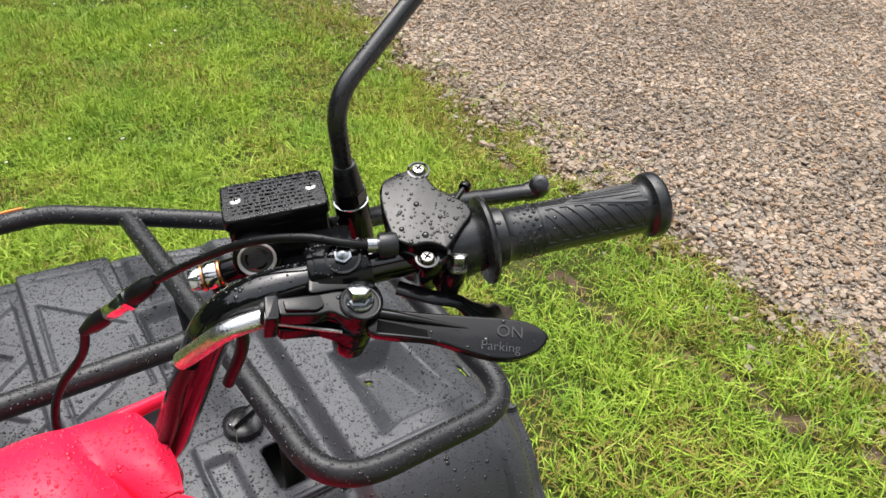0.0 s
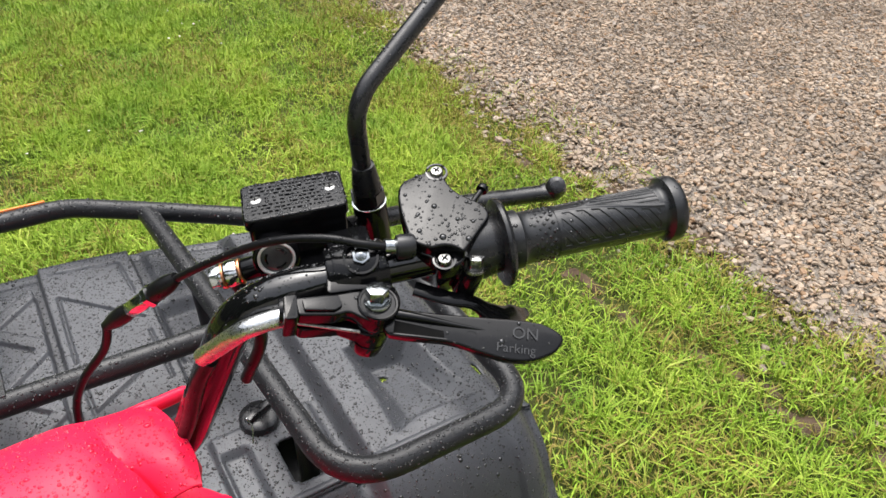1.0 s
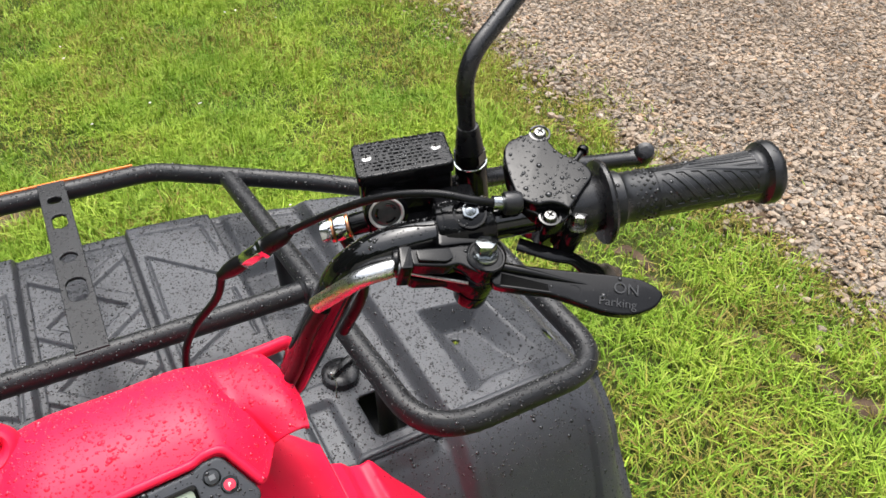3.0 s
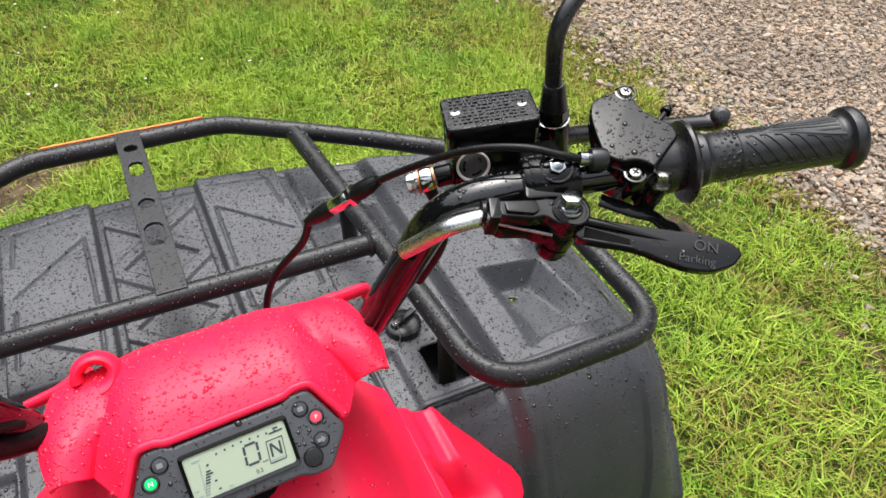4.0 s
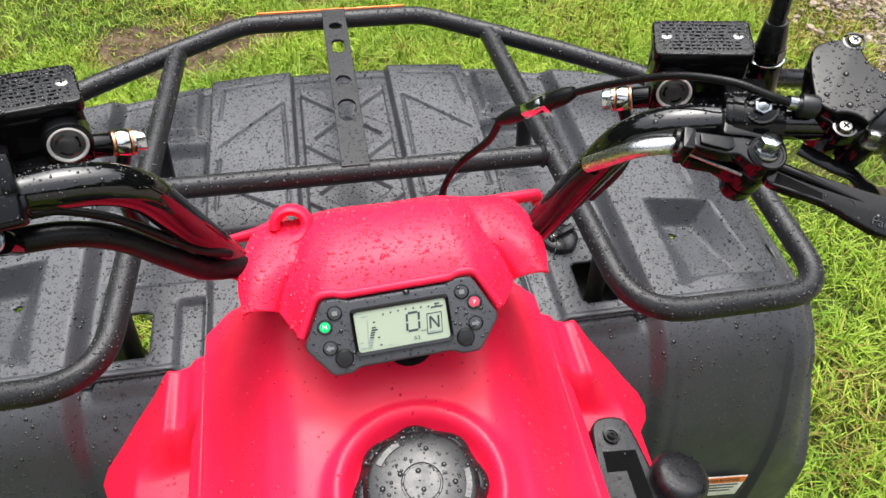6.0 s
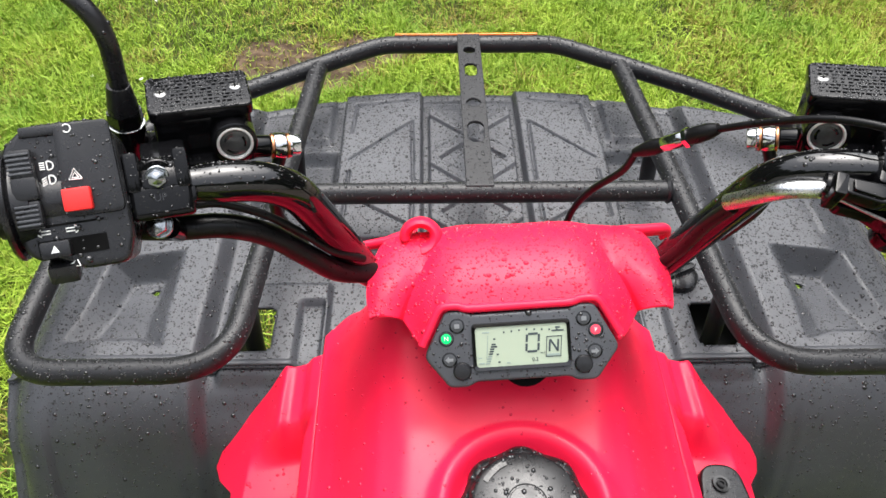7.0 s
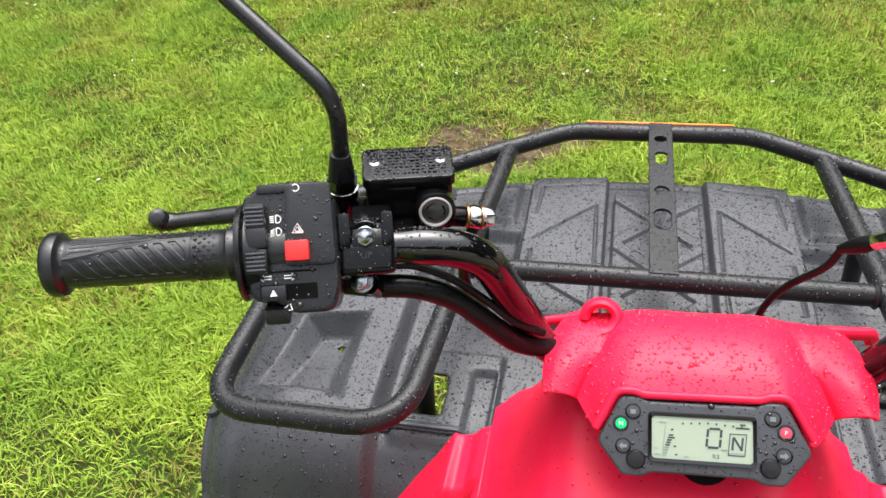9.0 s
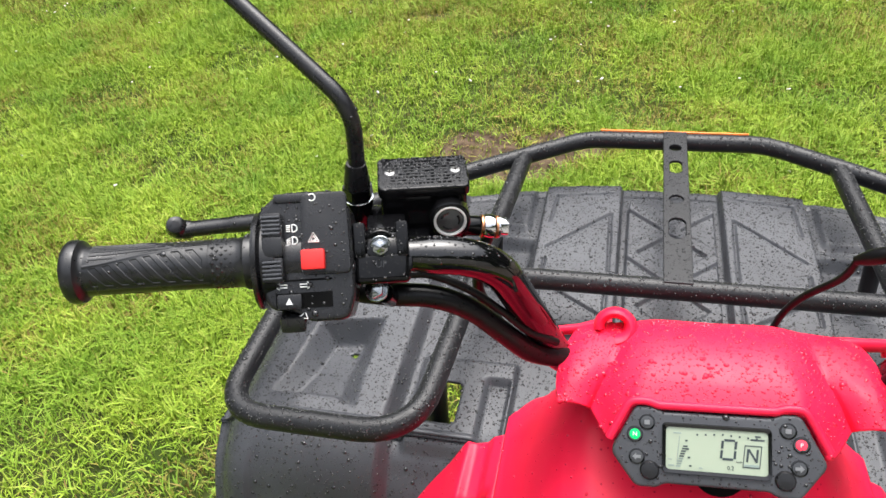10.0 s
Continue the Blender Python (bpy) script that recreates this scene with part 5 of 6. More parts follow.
part("pivot_rim", lathe([(0.0122, -0.004), (0.0122, 0.0006), (0.0114, 0.0013), (0.0104, 0.0012), (0.0100, 0.0006), (0.0005, 0.0005)], 36), CAST, perch, m=RIGHT @ PL)
part("clamp_shell", lathe([(0.0113, -0.0175), (0.0158, -0.0180), (0.0168, -0.0165), (0.0168, 0.0165), (0.0158, 0.0180), (0.0113, 0.0175)], 36), CAST, perch, m=RIGHT @ BAR @ axes((0.0, 0.0, 0.0), (1, 0, 0), (0, 1, 0)))
part("pivot_upper", lathe([(0.0118, -0.013), (0.0122, -0.011), (0.0122, -0.001), (0.0112, 0.0005), (0.0005, 0.0005)], 32), CAST, perch, m=RIGHT @ PL)
part("pivot_lower", lathe([(0.0088, -0.046), (0.0104, -0.0445), (0.0110, -0.043), (0.0110, -0.034), (0.0098, -0.0335), (0.0098, -0.0315), (0.0116, -0.031), (0.0118, -0.014), (0.0105, -0.013)], 32), CAST, perch, m=RIGHT @ PL)
part("pivot_bolt", hex_bolt(0.0070, 0.0110, 1.22), STEEL, perch, "zinc-plated hexagon pivot bolt", m=RIGHT @ axes(LB + Vector((0, 0.0015, -0.001)), (0.04, 0.02, 1.0)))
part("pivot_nut", hex_bolt(0.0058, 0.005, 1.1), STEEL, perch, m=RIGHT @ PL @ Matrix.Translation((0, 0, -0.046)) @ pose(0, 0, 0, 180, 0, 0))
part("inner_cable", sweep([PL @ Vector((-0.047, -0.0040, -0.0125)), PL @ Vector((-0.010, -0.0112, -0.0125))], 0.0011, 8), BRAID, perch, "bare steel brake cable", m=RIGHT)
part("perch_neck", lathe([(0.0070, 0), (0.0078, 0.002), (0.0078, 0.008), (0.0070, 0.010)], 20), CAST, perch, m=RIGHT @ PL @ axes((-0.045, 0.004, -0.013), (-1, 0.0, 0), (0, 0, 1)))
blade_o = [(0.004, 0.0055), (0.020, 0.0044), (0.045, 0.0050), (0.0573, 0.0056), (0.083, 0.0069), (0.096, 0.0064), (0.1045, 0.0030), (0.1095, -0.0012), (0.1050, -0.0100), (0.0915, -0.0172), (0.077, -0.0184), (0.061, -0.0156), (0.050, -0.0129), (0.0395, -0.0116), (0.020, -0.0125), (0.004, -0.0120)]
BLm = along(LB + Vector((0, 0, -0.0095)), (0.82, -0.57, -0.08), (0.10, -0.62, 0.78))
blade = part("parking_lever", prism(rounded_outline(blade_o, 0.006, 4), -0.0035, 0.0035, 0.0016, seg=3), CAST, perch, "black parking brake lever with raised words", m=RIGHT @ BLm)
part("blade_rib", sweep(spline([(0.008, 0.0012, 0.0030), (0.026, 0.0000, 0.0046), (0.046, -0.0012, 0.0036), (0.066, -0.0020, 0.0026)], 6), [0.0034 - 0.0028 * i / 18 for i in range(19)], 10), CAST, blade, m=RIGHT @ BLm)
part("blade_rib", sweep(spline([(0.008, -0.0112, 0.0030), (0.024, -0.0112, 0.0040), (0.041, -0.0108, 0.0032)], 6), 0.0012, 8), CAST, blade, m=RIGHT @ BLm)
# flat black piece paints the shade of the window on the solid blade
part("blade_window_shade", prism([(0.010, -0.0030), (0.0385, -0.0058), (0.0395, -0.0098), (0.010, -0.0104)], 0.0030, 0.0040), DARKHOLE, blade, m=RIGHT @ BLm)
part("blade_dimple", lathe([(0.0046, 0.0034), (0.0046, 0.0038), (0.0042, 0.0038), (0.0042, 0.0034)], 24, cap=False), CAST, blade, m=RIGHT @ BLm @ Matrix.Translation((0.0545, -0.0080, 0)))
lettering("raised_words", "ON", 0.0100, LETTER, blade, RIGHT @ BLm @ Matrix.Translation((0.0860, -0.0018, 0.0036)), 0.0008)
lettering("raised_words", "Parking", 0.0078, LETTER, blade, RIGHT @ BLm @ Matrix.Translation((0.0810, -0.0112, 0.0036)), 0.0008)

# bright cable guide that follows the bar
silver = rounded_path([(0.1835, 0.0000, 1.0985), (0.1580, 0.0035, 1.0970), (0.1350, 0.0280, 1.0630)], [0, 0.020, 0], 10)
part("cable_guide", sweep(silver, 0.0058, 20), GUIDE, perch, "bright bent steel cable guide", m=RIGHT)
for o, (r0) in zip(((0.0, 0.0, 0.0), (0.010, 0.014, 0.004)), (0.0052, 0.0046)):
    ov = Vector(o)
    part("cable_sheath", sweep(spline([Vector((0.1385, 0.0260, 1.0610)) + ov * 0.3, Vector((0.130, 0.036, 1.034)) + ov, Vector((0.122, 0.050, 0.990)) + ov, Vector((0.112, 0.068, 0.945)) + ov], 8), r0, 14), RUBBER, perch, m=RIGHT)

# ---- left side: switch box ----
SB = BAR @ axes((0.051, 0.0, 0.0), (0.0, -0.74, 0.67), (1, 0, 0))
body_o = rounded_outline([(-0.026, -0.042), (0.000, -0.042), (0.010, -0.034), (0.022, -0.034), (0.028, -0.026), (0.030, 0.030), (0.016, 0.042), (-0.022, 0.042), (-0.030, 0.030), (-0.031, -0.026)], 0.006, 5)
sw_b = part("switch_box", prism(body_o, -0.028, 0.021, 0.003, seg=3), SATIN, quad, "black handlebar switch box with a red switch", m=LEFT @ SB)
part("box_rear", prism([(x * 0.92, y * 0.9) for x, y in body_o], -0.034, -0.028, 0.002), SATIN, sw_b, m=LEFT @ SB)
part("front_plate", prism(rounded_outline([(-0.029, -0.012), (0.003, -0.012), (0.001, 0.040), (-0.028, 0.041)], 0.004), 0.0206, 0.0245, 0.0014), SATIN, sw_b, m=LEFT @ SB)
part("side_ring", lathe([(0.0245, 0.0800), (0.0312, 0.0805), (0.0320, 0.0820), (0.0314, 0.0838), (0.0240, 0.0845)], 48), SATIN, sw_b, m=LEFT @ BAR @ axes((0, -0.003, 0.002), (1, 0, 0), (0, 1, 0)))
part("barrel", lathe([(0.0200, 0.040), (0.0200, 0.066), (0.0262, 0.070), (0.0278, 0.0785), (0.0266, 0.0805)], 44), SATIN, sw_b, m=LEFT @ BAR @ axes((0, -0.003, 0.002), (1, 0, 0), (0, 1, 0)))
part("hazard_button", box((0.0148, 0.0128, 0.008), 0.0014), SWITCHRED, sw_b, "square red switch", m=LEFT @ SB @ Matrix.Translation((-0.0055, -0.0025, 0.0275)))
part("beam_switch", box((0.0125, 0.017, 0.006), 0.0022), SATIN, sw_b, m=LEFT @ SB @ Matrix.Translation((0.0195, 0.0200, 0.0268)))
part("beam_rocker", box((0.0130, 0.013, 0.008), 0.0016), SATIN, sw_b, m=LEFT @ SB @ Matrix.Translation((0.0195, 0.0065, 0.0266)))
for k in range(5):
    part("rocker_rib", box((0.0118, 0.0013, 0.0028), 0.0004), PLASTIC, sw_b, m=LEFT @ SB @ Matrix.Translation((0.0200, 0.0255 - 0.0026 * k, 0.0302)))
    part("rocker_rib", box((0.0118, 0.0013, 0.0028), 0.0004), PLASTIC, sw_b, m=LEFT @ SB @ Matrix.Translation((0.0202, -0.0030 - 0.0026 * k, 0.0298)))
part("lower_rocker", box((0.0135, 0.016, 0.006), 0.0018), SATIN, sw_b, m=LEFT @ SB @ Matrix.Translation((0.0200, -0.0080, 0.0264)))
# groove shade painted as a thin black strip
part("turn_groove_shade", box((0.036, 0.0012, 0.0008), 0.0), DARKHOLE, sw_b, m=LEFT @ SB @ Matrix.Translation((0.0020, -0.0150, 0.0212)))
part("turn_slider", box((0.0155, 0.0095, 0.011), 0.0014), SATIN, sw_b, m=LEFT @ SB @ Matrix.Translation((0.0105, -0.0285, 0.0235)))
# track shade painted as a flat black strip
part("slider_track_shade", box((0.036, 0.0100, 0.001), 0.0), DARKHOLE, sw_b, m=LEFT @ SB @ Matrix.Translation((0.0020, -0.0280, 0.0210)))
part("horn_button", box((0.0160, 0.0110, 0.018), 0.0022), SATIN, sw_b, m=LEFT @ SB @ Matrix.Translation((0.0100, -0.0400, 0.0130)) @ pose(0, 0, 0, 25, 0, 0))
part("top_slider", box((0.022, 0.006, 0.012), 0.0015), SATIN, sw_b, m=LEFT @ SB @ Matrix.Translation((0.008, 0.038, 0.017)))


def icon(strokes, m, r=0.00042, name="printed_icon"):
    bms = [sweep([Vector((*p, 0)) for p in st], r, 6) for st in strokes]
    return part(name, joined(*bms), WHITE, sw_b, m=m)


def circ(cx, cy, r, a0=0, a1=360, n=12):
    return [(cx + r * math.cos(radians(a0 + (a1 - a0) * i / n)), cy + r * math.sin(radians(a0 + (a1 - a0) * i / n))) for i in range(n + 1)]


def flip(st):
    return [[(-x, y) for x, y in s] for s in st]


lampst = [circ(0.0012, 0, 0.0024, -100, 100) + [(0.0004, 0.0024), (0.0004, -0.0024)]] + [[(-0.0008, y), (-0.0034, y)] for y in (0.0018, 0.0006, -0.0006, -0.0018)]
lampst2 = [circ(0.0012, 0, 0.0024, -100, 100) + [(0.0004, 0.0024), (0.0004, -0.0024)]] + [[(-0.0008, y), (-0.0034, y - 0.0014)] for y in (0.0018, 0.0006, -0.0006, -0.0018)]
icon(flip(lampst), LEFT @ SB @ Matrix.Translation((0.0082, 0.0185, 0.0216)))
icon(flip(lampst2), LEFT @ SB @ Matrix.Translation((0.0082, 0.0105, 0.0216)))
tri_ = [(-0.0034, -0.0026), (0.0034, -0.0026), (0, 0.0034), (-0.0034, -0.0026)]
icon([tri_, [(x * 0.5, y * 0.5 - 0.0004) for x, y in tri_]], LEFT @ SB @ Matrix.Translation((-0.0060, 0.0115, 0.0250)))
arr = [(-0.004, 0.0), (-0.0012, 0.0022), (-0.0012, 0.0009), (0.0034, 0.0009), (0.0034, -0.0009), (-0.0012, -0.0009), (-0.0012, -0.0022), (-0.004, 0.0)]
icon([arr], LEFT @ SB @ Matrix.Translation((0.0010, -0.0185, 0.0216)))
icon([[(-x, y) for x, y in arr]], LEFT @ SB @ Matrix.Translation((0.0160, -0.0185, 0.0216)))
part("printed_triangle", prism([(-0.0022, -0.0018), (0.0022, -0.0018), (0, 0.0024)], 0, 0.0003), WHITE, sw_b, m=LEFT @ SB @ Matrix.Translation((0.0105, -0.0285, 0.0291)))
icon([[(-0.003, -0.001), (-0.003, 0.001), (0.0, 0.001), (0.003, 0.0026), (0.003, -0.0026), (0.0, -0.001), (-0.003, -0.001)]], LEFT @ SB @ Matrix.Translation((0.0040, -0.0385, 0.0215)) @ pose(0, 0, 0, 25, 0, 160))
icon([circ(0, 0, 0.0022, 40, 320)], LEFT @ SB @ Matrix.Translation((-0.006, 0.0375, 0.0248)))
# lower clamp bolt, wiring and cables below the bar
part("lower_clamp", box((0.028, 0.018, 0.026), 0.005, seg=3), CAST, sw_b, m=LEFT @ BAR @ Matrix.Translation((-0.002, 0.010, -0.014)) @ pose(0, 0, 0, -28, 0, 0))
part("lower_bolt", hex_bolt(0.0068, 0.0070, 1.22, 0.16), STEEL, sw_b, "zinc-plated hexagon bolt", m=LEFT @ axes((0.2325, -0.0119, 1.0910), (0, -0.66, 0.75)))
part("lower_boss", lathe([(0.0070, -0.02), (0.0070, 0.0), (0.0005, 0.0)], 24), CAST, sw_b, m=LEFT @ axes((0.2335, 0.000, 1.0770), (0, -0.60, 0.75)))
part("wiring_loom", sweep(spline([(0.300, 0.006, 1.074), (0.262, 0.012, 1.066), (0.235, 0.014, 1.063), (0.205, 0.020, 1.058), (0.180, 0.028, 1.040), (0.158, 0.034, 1.012), (0.140, 0.043, 0.985), (0.118, 0.058, 0.965), (0.09, 0.08, 0.94)], 10), 0.0085, 16), RUBBER, quad, "black sheathed wiring loom below the bar", m=LEFT)
part("thin_cable", sweep(spline([(0.222, 0.020, 1.078), (0.205, 0.024, 1.075), (0.180, 0.030, 1.058), (0.158, 0.034, 1.035), (0.140, 0.038, 1.012), (0.12, 0.05, 0.99)], 10), 0.0030, 10), RUBBER, quad, "thin black cable below the bar", m=LEFT)

# ---- red pod over the bar, with the display ----
# control columns from the middle out to the crease, then over the side housing; rows from the rear edge to the front edge
COLS_IN = [
    [(0.000, 0.0125, 0.9735), (0.000, 0.034, 0.9822), (0.000, 0.058, 0.9850), (0.000, 0.085, 0.9805), (0.000, 0.106, 0.9690)],
    [(0.040, 0.0128, 0.9735), (0.038, 0.035, 0.9822), (0.036, 0.058, 0.9850), (0.034, 0.085, 0.9810), (0.033, 0.106, 0.9700)],
    [(0.0595, 0.0110, 0.9715), (0.056, 0.034, 0.9802), (0.051, 0.058, 0.9835), (0.047, 0.085, 0.9805), (0.046, 0.105, 0.9705)],
    [(0.0745, -0.0040, 0.9500), (0.0730, 0.024, 0.9690), (0.064, 0.056, 0.9795), (0.058, 0.084, 0.9780), (0.057, 0.103, 0.9700)],
    [(0.0920, 0.0205, 0.9525), (0.0830, 0.040, 0.9655), (0.0735, 0.060, 0.9725), (0.0670, 0.083, 0.9745), (0.0655, 0.101, 0.9695)],
]
COLS_OUT = [
    COLS_IN[-1],
    [(0.0945, 0.0170, 0.9590), (0.0870, 0.0380, 0.9690), (0.0780, 0.060, 0.9725), (0.0720, 0.083, 0.9735), (0.0705, 0.100, 0.9700)],
    [(0.1010, 0.0155, 0.9635), (0.0970, 0.0365, 0.9735), (0.0900, 0.059, 0.9750), (0.0830, 0.083, 0.9740), (0.0810, 0.098, 0.9705)],
    [(0.1090, 0.0145, 0.9660), (0.1090, 0.0355, 0.9735), (0.1050, 0.058, 0.9745), (0.0980, 0.082, 0.9735), (0.0950, 0.0965, 0.9700)],
    [(0.1160, 0.0140, 0.9660), (0.1190, 0.0355, 0.9690), (0.1175, 0.057, 0.9695), (0.1125, 0.079, 0.9685), (0.1080, 0.0935, 0.9660)],
]


def patch(cols, nu, nv):
    """A smooth grid through columns of control points."""
    c = [[np.array(p_) for p_ in spline(col, nv)] for col in cols]
    rows = [[np.array(p_) for p_ in spline([Vector(cc[r]) for cc in c], nu)] for r in range(len(c[0]))]
    return np.array(rows).transpose(1, 0, 2)


half = np.concatenate([patch(COLS_IN, 12, 16), patch(COLS_OUT, 8, 16)[1:]])
# the outer ends turn down in a wall, then the whole front edge in a skirt
fall = smooth(0.0, 0.4, np.linspace(0, 1, half.shape[1]))[None, :, None]
ends = [half[-1:] + fall * np.array([0.001 * k, 0.002 * k, -0.0085 * k]) + np.array([0, 0, -0.0012 * k]) for k in (1, 2, 3)]
half = np.concatenate([half] + ends)
skirt = [half[:, -1:] + np.array([0.0, 0.004 * k, -0.010 * k]) for k in (1, 2, 3, 4)]
half = np.concatenate([half] + skirt, axis=1)
left_half = half[::-1] * np.array([-1, 1, 1])
PG = np.concatenate([left_half, half[1:]])
PODM = STEER @ Matrix.Translation((0, 0, 0.96)) @ pose(0, 0, 0, 0, -1.5, 0) @ Matrix.Translation((0, 0, -0.96))
pod = sheet("handlebar_pod", PG[..., 0], PG[..., 1], PG[..., 2], None, RED, quad, thick=0.003, label="red plastic pod over the middle of the handlebar", m=PODM, sharp=17)
GM = PODM @ axes((0.0, -0.0085, 0.9515), (0, -0.7071, 0.7071), (1, 0, 0)) @ pose(-0.0015, 0.003, 0, 0, 0, 1.6)
# rim of the pod round the display
rim_pts = [(-0.0745, 0.003), (-0.0595, 0.0315), (-0.046, 0.0315), (-0.040, 0.0290), (0.040, 0.0290), (0.046, 0.0315), (0.0595, 0.0315), (0.0745, 0.003)]
part("pod_rim", sweep(rounded_path([(x, y, 0.0035) for x, y in rim_pts], 0.006, 5), 0.0032, 12), RED, pod, m=GM)
# cable guides at the front corners of the pod
arm_r = rounded_path([(0.088, 0.098, 0.9610), (0.105, 0.1000, 0.9605), (0.1315, 0.1040, 0.9580), (0.1330, 0.1040, 0.9500), (0.1280, 0.1040, 0.9490)], 0.004, 4)
part("guide_arm", sweep(arm_r, [0.0056 - 0.0024 * i / (len(arm_r) - 1) for i in range(len(arm_r))], 12, flatten=(Vector((0, 0, 1)), 1.25)), RED, pod, m=PODM)
ring_c = Vector((-0.0765, 0.0920, 0.9725))
ring_v, ring_a = Vector((0, 0.62, 0.785)), Vector((0, -0.785, 0.62))
ring_p = [ring_c + Vector((0.0128, 0, 0)) * math.cos(radians(a)) + ring_v * 0.0118 * math.sin(radians(a)) for a in range(-85, 200, 11)]
hook = part("cable_hook", sweep(ring_p, [0.0076 - 0.0028 * smooth(0.0, 0.5, np.array(i / (len(ring_p) - 1))).item() for i in range(len(ring_p))], 16, flatten=(ring_a, 2.4)), RED, pod, "rolled red cable hook", m=PODM)
part("hook_root", box((0.034, 0.020, 0.016), 0.006, (0, 0, 0), 3), RED, hook, m=PODM @ Matrix.Translation(ring_c + Vector((0.003, 0.004, -0.022))) @ pose(0, 0, 0, 38, 0, 0))
arm_l = rounded_path([(-0.080, 0.104, 0.9565), (-0.100, 0.102, 0.9580), (-0.128, 0.098, 0.9570)], 0.006, 4)
part("guide_arm", sweep(arm_l, [0.0076 - 0.0042 * i / (len(arm_l) - 1) for i in range(len(arm_l))], 12, flatten=(Vector((0, 0, 1)), 1.3)), RED, pod, m=PODM)

# display unit on the pod
g_o = rounded_outline([(-0.0735, -0.006), (-0.0560, 0.0275), (-0.043, 0.0275), (-0.037, 0.0245), (0.037, 0.0245), (0.043, 0.0275), (0.0560, 0.0275), (0.0735, -0.006), (0.0555, -0.0300), (0.041, -0.0300), (0.035, -0.0265), (-0.035, -0.0265), (-0.041, -0.0300), (-0.0555, -0.0300)],
                      [0.005, 0.004, 0.003, 0.003, 0.003, 0.003, 0.004, 0.005, 0.004, 0.003, 0.003, 0.003, 0.003, 0.004], 4)
gauge = part("display_unit", prism(g_o, -0.012, 0.0050, 0.0026, seg=3), PLASTIC, quad, "black display unit with a lit grey-green screen", m=GM)
part("display_back", lathe([(0.017, -0.030), (0.020, -0.012)], 24), DARKHOLE, gauge, m=GM @ Matrix.Translation((0.004, -0.016, 0)))
GS = GM @ Matrix.Diagonal((0.915, 0.94, 1, 1))
fr_o, fr_i = rounded_outline([(-0.0405, -0.0195), (0.0405, -0.0195), (0.0405, 0.0185), (-0.0405, 0.0185)], 0.004, 4), rounded_outline([(-0.0375, -0.0165), (0.0375, -0.0165), (0.0375, 0.0155), (-0.0375, 0.0155)], 0.003, 4)
fr = bmesh.new()
lo = [fr.verts.new((x, y, 0.0050)) for x, y in fr_o]
mi = [fr.verts.new((x * 0.985, y * 0.97, 0.0072)) for x, y in fr_o]
hi = [fr.verts.new((x, y, 0.0066)) for x, y in fr_i]
bo = [fr.verts.new((x, y, 0.0052)) for x, y in fr_i]
for A_, B_ in ((lo, mi), (mi, hi), (hi, bo)):
    for i in range(len(A_)):
        fr.faces.new((A_[i], A_[(i + 1) % len(A_)], B_[(i + 1) % len(B_)], B_[i]))
part("screen_frame", fr, GLOSS, gauge, m=GS)
screen = part("screen", prism(fr_i, 0.0046, 0.0056), LCD, gauge, "grey-green liquid crystal screen", m=GS)
SZ_ = 0.0058


def seg(x, y, w, h, mat=INK, shear=0.10, name="segment"):
    bm = box((w, h, 0.0003), 0, (0, 0, 0))
    for v in bm.verts:
        v.co.x += shear * v.co.y
    return part(name, bm, mat, screen, flat=True, m=GS @ Matrix.Translation((x + shear * y, y, SZ_)))


# the large 0, the boxed N, the small trip figures
zx, zy = 0.0090, 0.0010
for dx, dy, w, h in ((0, 0.0070, 0.0078, 0.0017), (0, -0.0070, 0.0078, 0.0017), (-0.0049, 0.0036, 0.0018, 0.0058), (-0.0049, -0.0036, 0.0018, 0.0058), (0.0049, 0.0036, 0.0018, 0.0058), (0.0049, -0.0036, 0.0018, 0.0058)):
    seg(zx + dx, zy + dy, w, h)
nx, ny = 0.0265, -0.0030
for dx, dy, w, h in ((0, 0.0080, 0.0125, 0.0006), (0, -0.0080, 0.0125, 0.0006), (-0.0060, 0, 0.0006, 0.0160), (0.0060, 0, 0.0006, 0.0160)):
    seg(nx + dx, ny + dy, w, h)
seg(nx - 0.0034, ny + 0.0008, 0.0015, 0.0095)
seg(nx + 0.0034, ny + 0.0008, 0.0015, 0.0095)
bm = box((0.0016, 0.0112, 0.0003), 0)
part("segment", bm, INK, screen, flat=True, m=GS @ Matrix.Translation((nx, ny + 0.0008, SZ_)) @ pose(0, 0, 0, 0, 0, 32))
seg(nx, ny - 0.0066, 0.0105, 0.0018, INKPALE)
lettering("screen_word", "0.2", 0.0042, INK, screen, GS @ Matrix.Translation((0.0105, -0.0125, SZ_)), 0.0001)
lettering("screen_word", "km/h", 0.0022, INK, screen, GS @ Matrix.Translation((0.0168, -0.0075, SZ_)), 0.0001)
seg(0.0290, 0.0095, 0.0100, 0.0012, INK)
seg(0.0290, 0.0120, 0.0040, 0.0012, INK)
for k in range(8):
    seg(-0.0150 + 0.0062 * k, 0.0118 - 0.0004 * abs(k - 3), 0.0013, 0.0014, INK)
for k in range(9):
    seg(-0.0255 + 0.0003 * k, -0.0138 + 0.0019 * k, 0.0034, 0.0011, INK if k > 3 else INKPALE, 0.2)
for k in range(4):
    seg(-0.0190 - 0.0010 * k, -0.0130 + 0.0062 * k, 0.0018, 0.0012, INK, 0)
for x, y, w, h in ((-0.0335, -0.0090, 0.0030, 0.0008), (-0.0320, -0.0135, 0.0045, 0.0012), (-0.0280, -0.0010, 0.0006, 0.0190), (-0.0300, 0.0110, 0.0060, 0.0010), (-0.0100, -0.0140, 0.0030, 0.0010)):
    seg(x, y, w, h, INKPALE, 0.1)
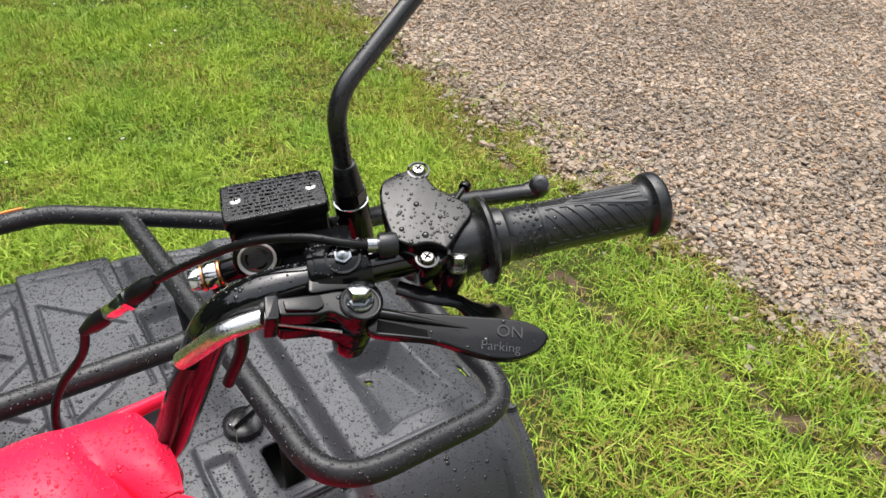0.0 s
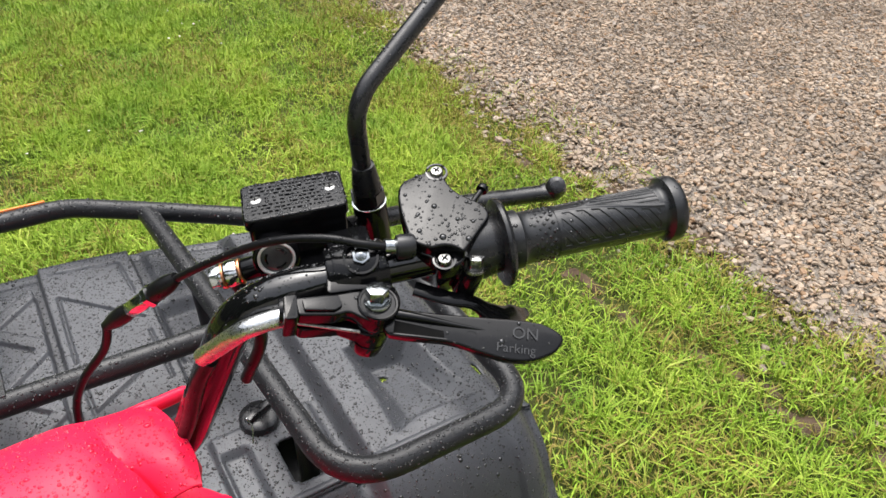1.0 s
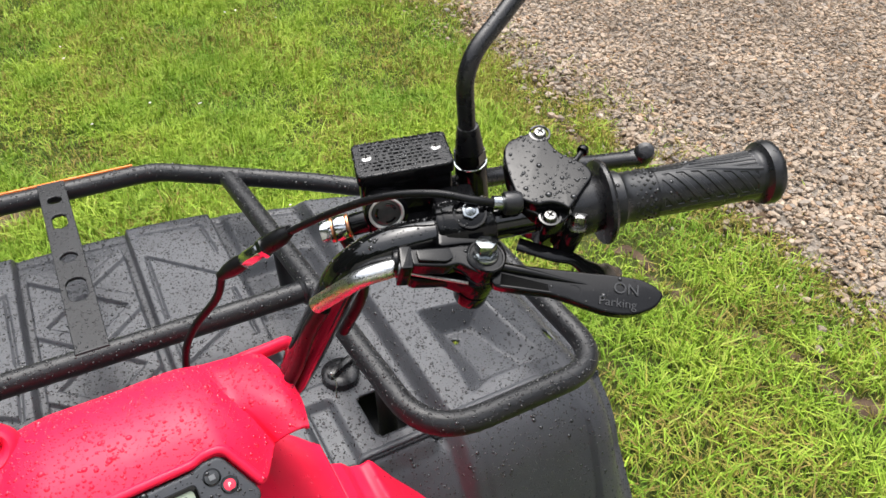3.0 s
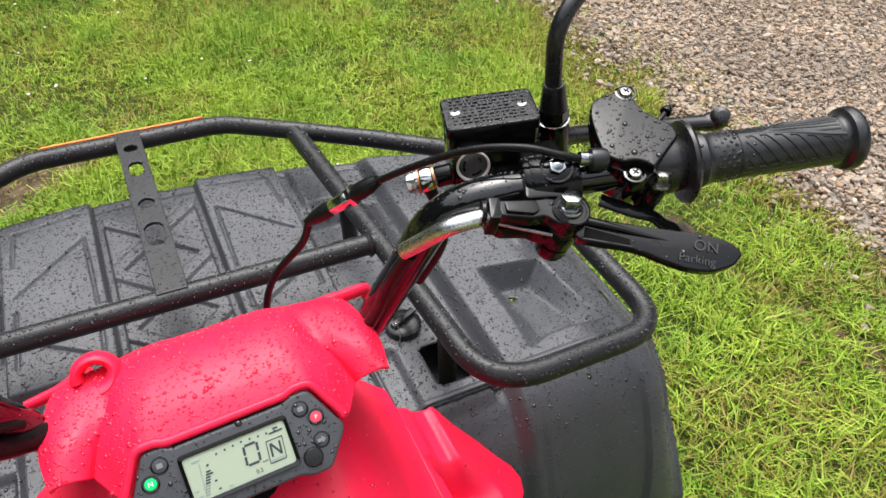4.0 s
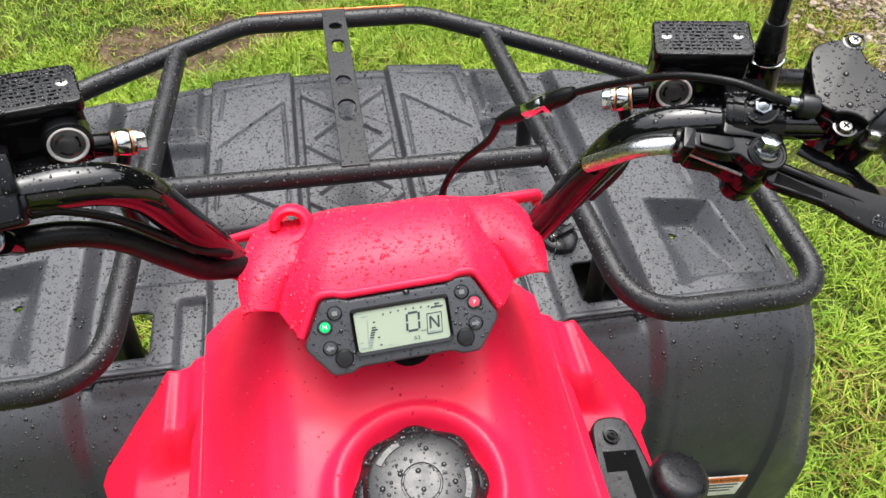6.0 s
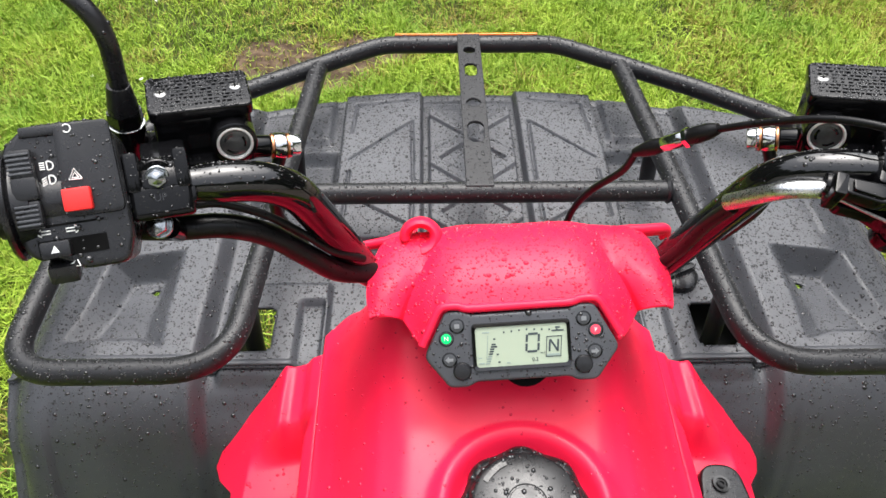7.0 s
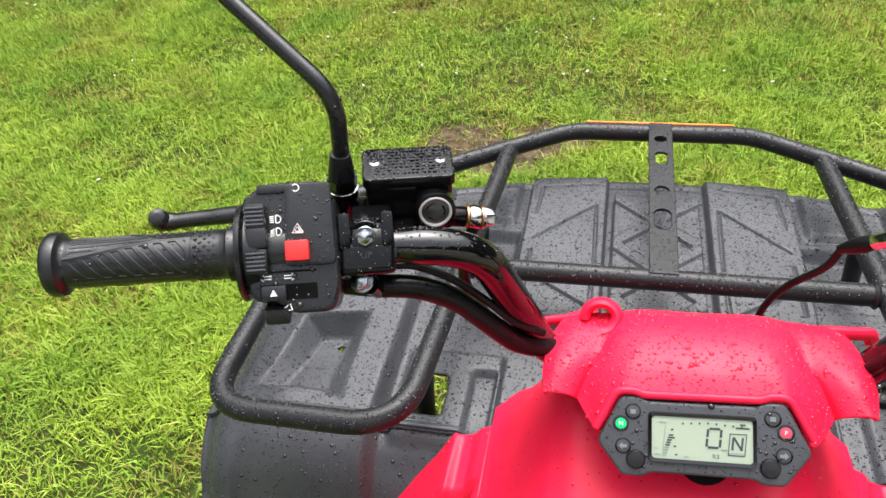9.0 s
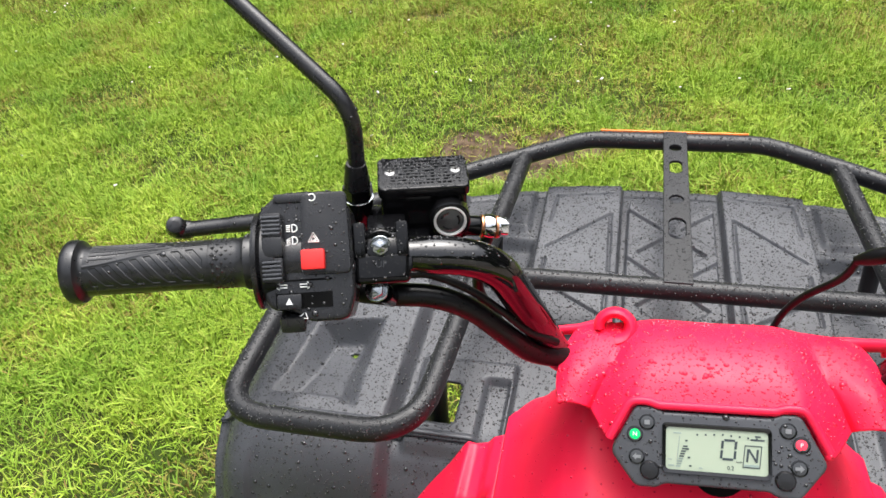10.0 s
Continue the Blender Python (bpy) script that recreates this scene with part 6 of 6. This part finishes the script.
# indicator lenses and push buttons either side
for sgn, mats in ((-1, (LENS, GREENLAMP, LENS)), (1, (LENS, REDLAMP, LENS))):
    for (x, y), mt in zip(((0.0475, 0.0165), (0.0560, 0.0075), (0.0545, -0.0085)), mats):
        lm = GM @ Matrix.Translation((sgn * x, y, 0))
        k_l = 1.0 if mt is LENS else 0.80
        part("lens_seat", lathe([(0.0058, 0.0050), (0.0056, 0.0056), (0.0049, 0.0057), (0.0048, 0.0050)], 24, cap=False), GLOSS, gauge, m=lm)
        ind = part("indicator_lens", lathe([(0.0048, 0.0050), (0.0045, 0.0056), (0.0005, 0.0060)], 24), mt, gauge, {"green_indicator": "glowing green neutral lamp", "red_indicator": "glowing red parking lamp"}.get(mt.name, ""), m=lm @ Matrix.Diagonal((k_l, k_l, 1, 1)))
        if mt is GREENLAMP:
            lettering("lamp_letter", "N", 0.0046, WHITE, ind, lm @ Matrix.Translation((0, 0, 0.0060)), 0.0001)
        elif mt is REDLAMP:
            lettering("lamp_letter", "P", 0.0040, WHITE, ind, lm @ Matrix.Translation((0, 0, 0.0060)), 0.0001)
        elif y < 0:
            part("lamp_arrow", prism([(sgn * 0.0032, 0), (sgn * 0.0004, 0.0026), (sgn * 0.0004, 0.0011), (-sgn * 0.0028, 0.0011), (-sgn * 0.0028, -0.0011), (sgn * 0.0004, -0.0011), (sgn * 0.0004, -0.0026)], 0.0058, 0.0061), GREY, ind, m=lm)
        else:
            part("lamp_mark", box((0.0038, 0.0032, 0.0003), 0, (0, 0, 0.0060)), GREY, ind, m=lm)
    bm_ = GM @ Matrix.Translation((sgn * 0.0455, -0.0175, 0))
    part("push_button", lathe([(0.0070, 0.0050), (0.0068, 0.0062), (0.0058, 0.0074), (0.0005, 0.0079)], 28), SATIN, gauge, m=bm_)


# ---- rain drops lying on the wet parts ----
def drop_shape(sides=6):
    v, f = [], []
    for r, h in ((1.0, 0.0), (0.78, 0.42)):
        for j in range(sides):
            a = 2 * math.pi * (j + (0.5 if h else 0)) / sides
            v.append((r * math.cos(a), r * math.sin(a), h))
    v.append((0, 0, 0.62))
    for j in range(sides):
        k = (j + 1) % sides
        f += [(j, k, sides + j), (k, sides + k, sides + j), (sides + j, sides + k, 2 * sides)]
    return np.array(v), np.array(f)


DV, DF = drop_shape()


def wet(name_list, count, r_mean, seed, parent=quad, steep=0.25, keep=None, r_max=0.0024, mat=None):
    """Drops on the upward faces of the named parts, as one mesh."""
    rg = np.random.default_rng(seed)
    tris = []
    for ob in [o for o in scene.objects if o.type == "MESH" and o.name.split(".")[0] in name_list]:
        me = ob.data
        me.calc_loop_triangles()
        co = np.zeros(len(me.vertices) * 3)
        me.vertices.foreach_get("co", co)
        idx = np.zeros(len(me.loop_triangles) * 3, np.int32)
        me.loop_triangles.foreach_get("vertices", idx)
        tris.append(co.reshape(-1, 3)[idx.reshape(-1, 3)])
    t = np.concatenate(tris)
    nrm = np.cross(t[:, 1] - t[:, 0], t[:, 2] - t[:, 0])
    area = np.linalg.norm(nrm, axis=1) / 2
    nrm = nrm / np.maximum(1e-12, 2 * area)[:, None]
    cen = t.mean(1)
    w = area * np.clip((nrm[:, 2] - steep) / (1 - steep), 0, 1)
    pick = rg.choice(len(t), count, p=w / w.sum())
    a, b = rg.uniform(0, 1, count), rg.uniform(0, 1, count)
    flip_ = a + b > 1
    a[flip_], b[flip_] = 1 - a[flip_], 1 - b[flip_]
    T3 = t[pick]
    p = T3[:, 0] + a[:, None] * (T3[:, 1] - T3[:, 0]) + b[:, None] * (T3[:, 2] - T3[:, 0])
    if keep is not None:
        ok_ = keep(p) > 0.5
        p, pick, count = p[ok_], pick[ok_], int(ok_.sum())
    n = nrm[pick]
    r = np.clip(rg.lognormal(math.log(r_mean), 0.5, count), 0.0003, r_max)
    x = np.cross(n, np.array([0.3, 0.9, 0.2]))
    x /= np.linalg.norm(x, axis=1)[:, None]
    y = np.cross(n, x)
    st = rg.uniform(0.85, 1.2, count)
    V = p[:, None] + r[:, None, None] * (DV[None, :, :1] * x[:, None] * st[:, None, None] + DV[None, :, 1:2] * y[:, None] + DV[None, :, 2:] * n[:, None])
    F = DF[None] + (np.arange(count) * len(DV))[:, None, None]
    ob = raw_mesh("water_drops", V.reshape(-1, 3), F.reshape(-1, 3), mat or BEAD)
    ob.parent = parent
    tagged(ob, "opaque rain drops with the look of clear water in their colour", kind="stuff")
    return ob


wet(("front_fender",), 64000, 0.00054, 1, steep=0.15, keep=lambda c: (c[:, 1] > -0.03) * 1.0)
wet(("front_rack", "rack_loop", "rack_crossbar"), 13000, 0.00052, 2, steep=0.0)
wet(("strap",), 650, 0.00055, 12, steep=0.5)
wet(("handlebar_pod",), 3400, 0.00056, 3, steep=0.3, mat=RED_BEAD)
wet(("tank_cover", "side_panel"), 1300, 0.00062, 4, steep=0.2, mat=RED_BEAD)
wet(("lid",), 1500, 0.00060, 5, steep=0.5, r_max=0.0010)
wet(("throttle_cover",), 170, 0.00075, 6, steep=0.6)
wet(("handlebar", "bar_clamp", "clamp_shell", "clamp_block", "clamp_ear", "clamp_boss"), 2300, 0.00050, 7, steep=0.1)
wet(("switch_box", "front_plate"), 480, 0.00058, 8, steep=0.3)
wet(("brake_reservoir", "stem_socket", "lock_nut", "stem_sleeve"), 260, 0.00045, 14, steep=0.05)
GI = np.array(GM.inverted())


def off_screen(c):
    q = c @ GI[:3, :3].T + GI[:3, 3]
    return 1.0 - ((np.abs(q[:, 0]) < 0.036) & (np.abs(q[:, 1]) < 0.018))


wet(("display_unit",), 600, 0.0005, 9, steep=0.3, keep=off_screen)
wet(("fuel_cap",), 280, 0.0008, 11, steep=0.3)
wet(("grip", "mirror_stem", "brake_lever", "parking_lever", "lever_perch", "perch_top", "throttle_cable", "gear_gate", "gear_knob"), 700, 0.0005, 10, steep=0.2)
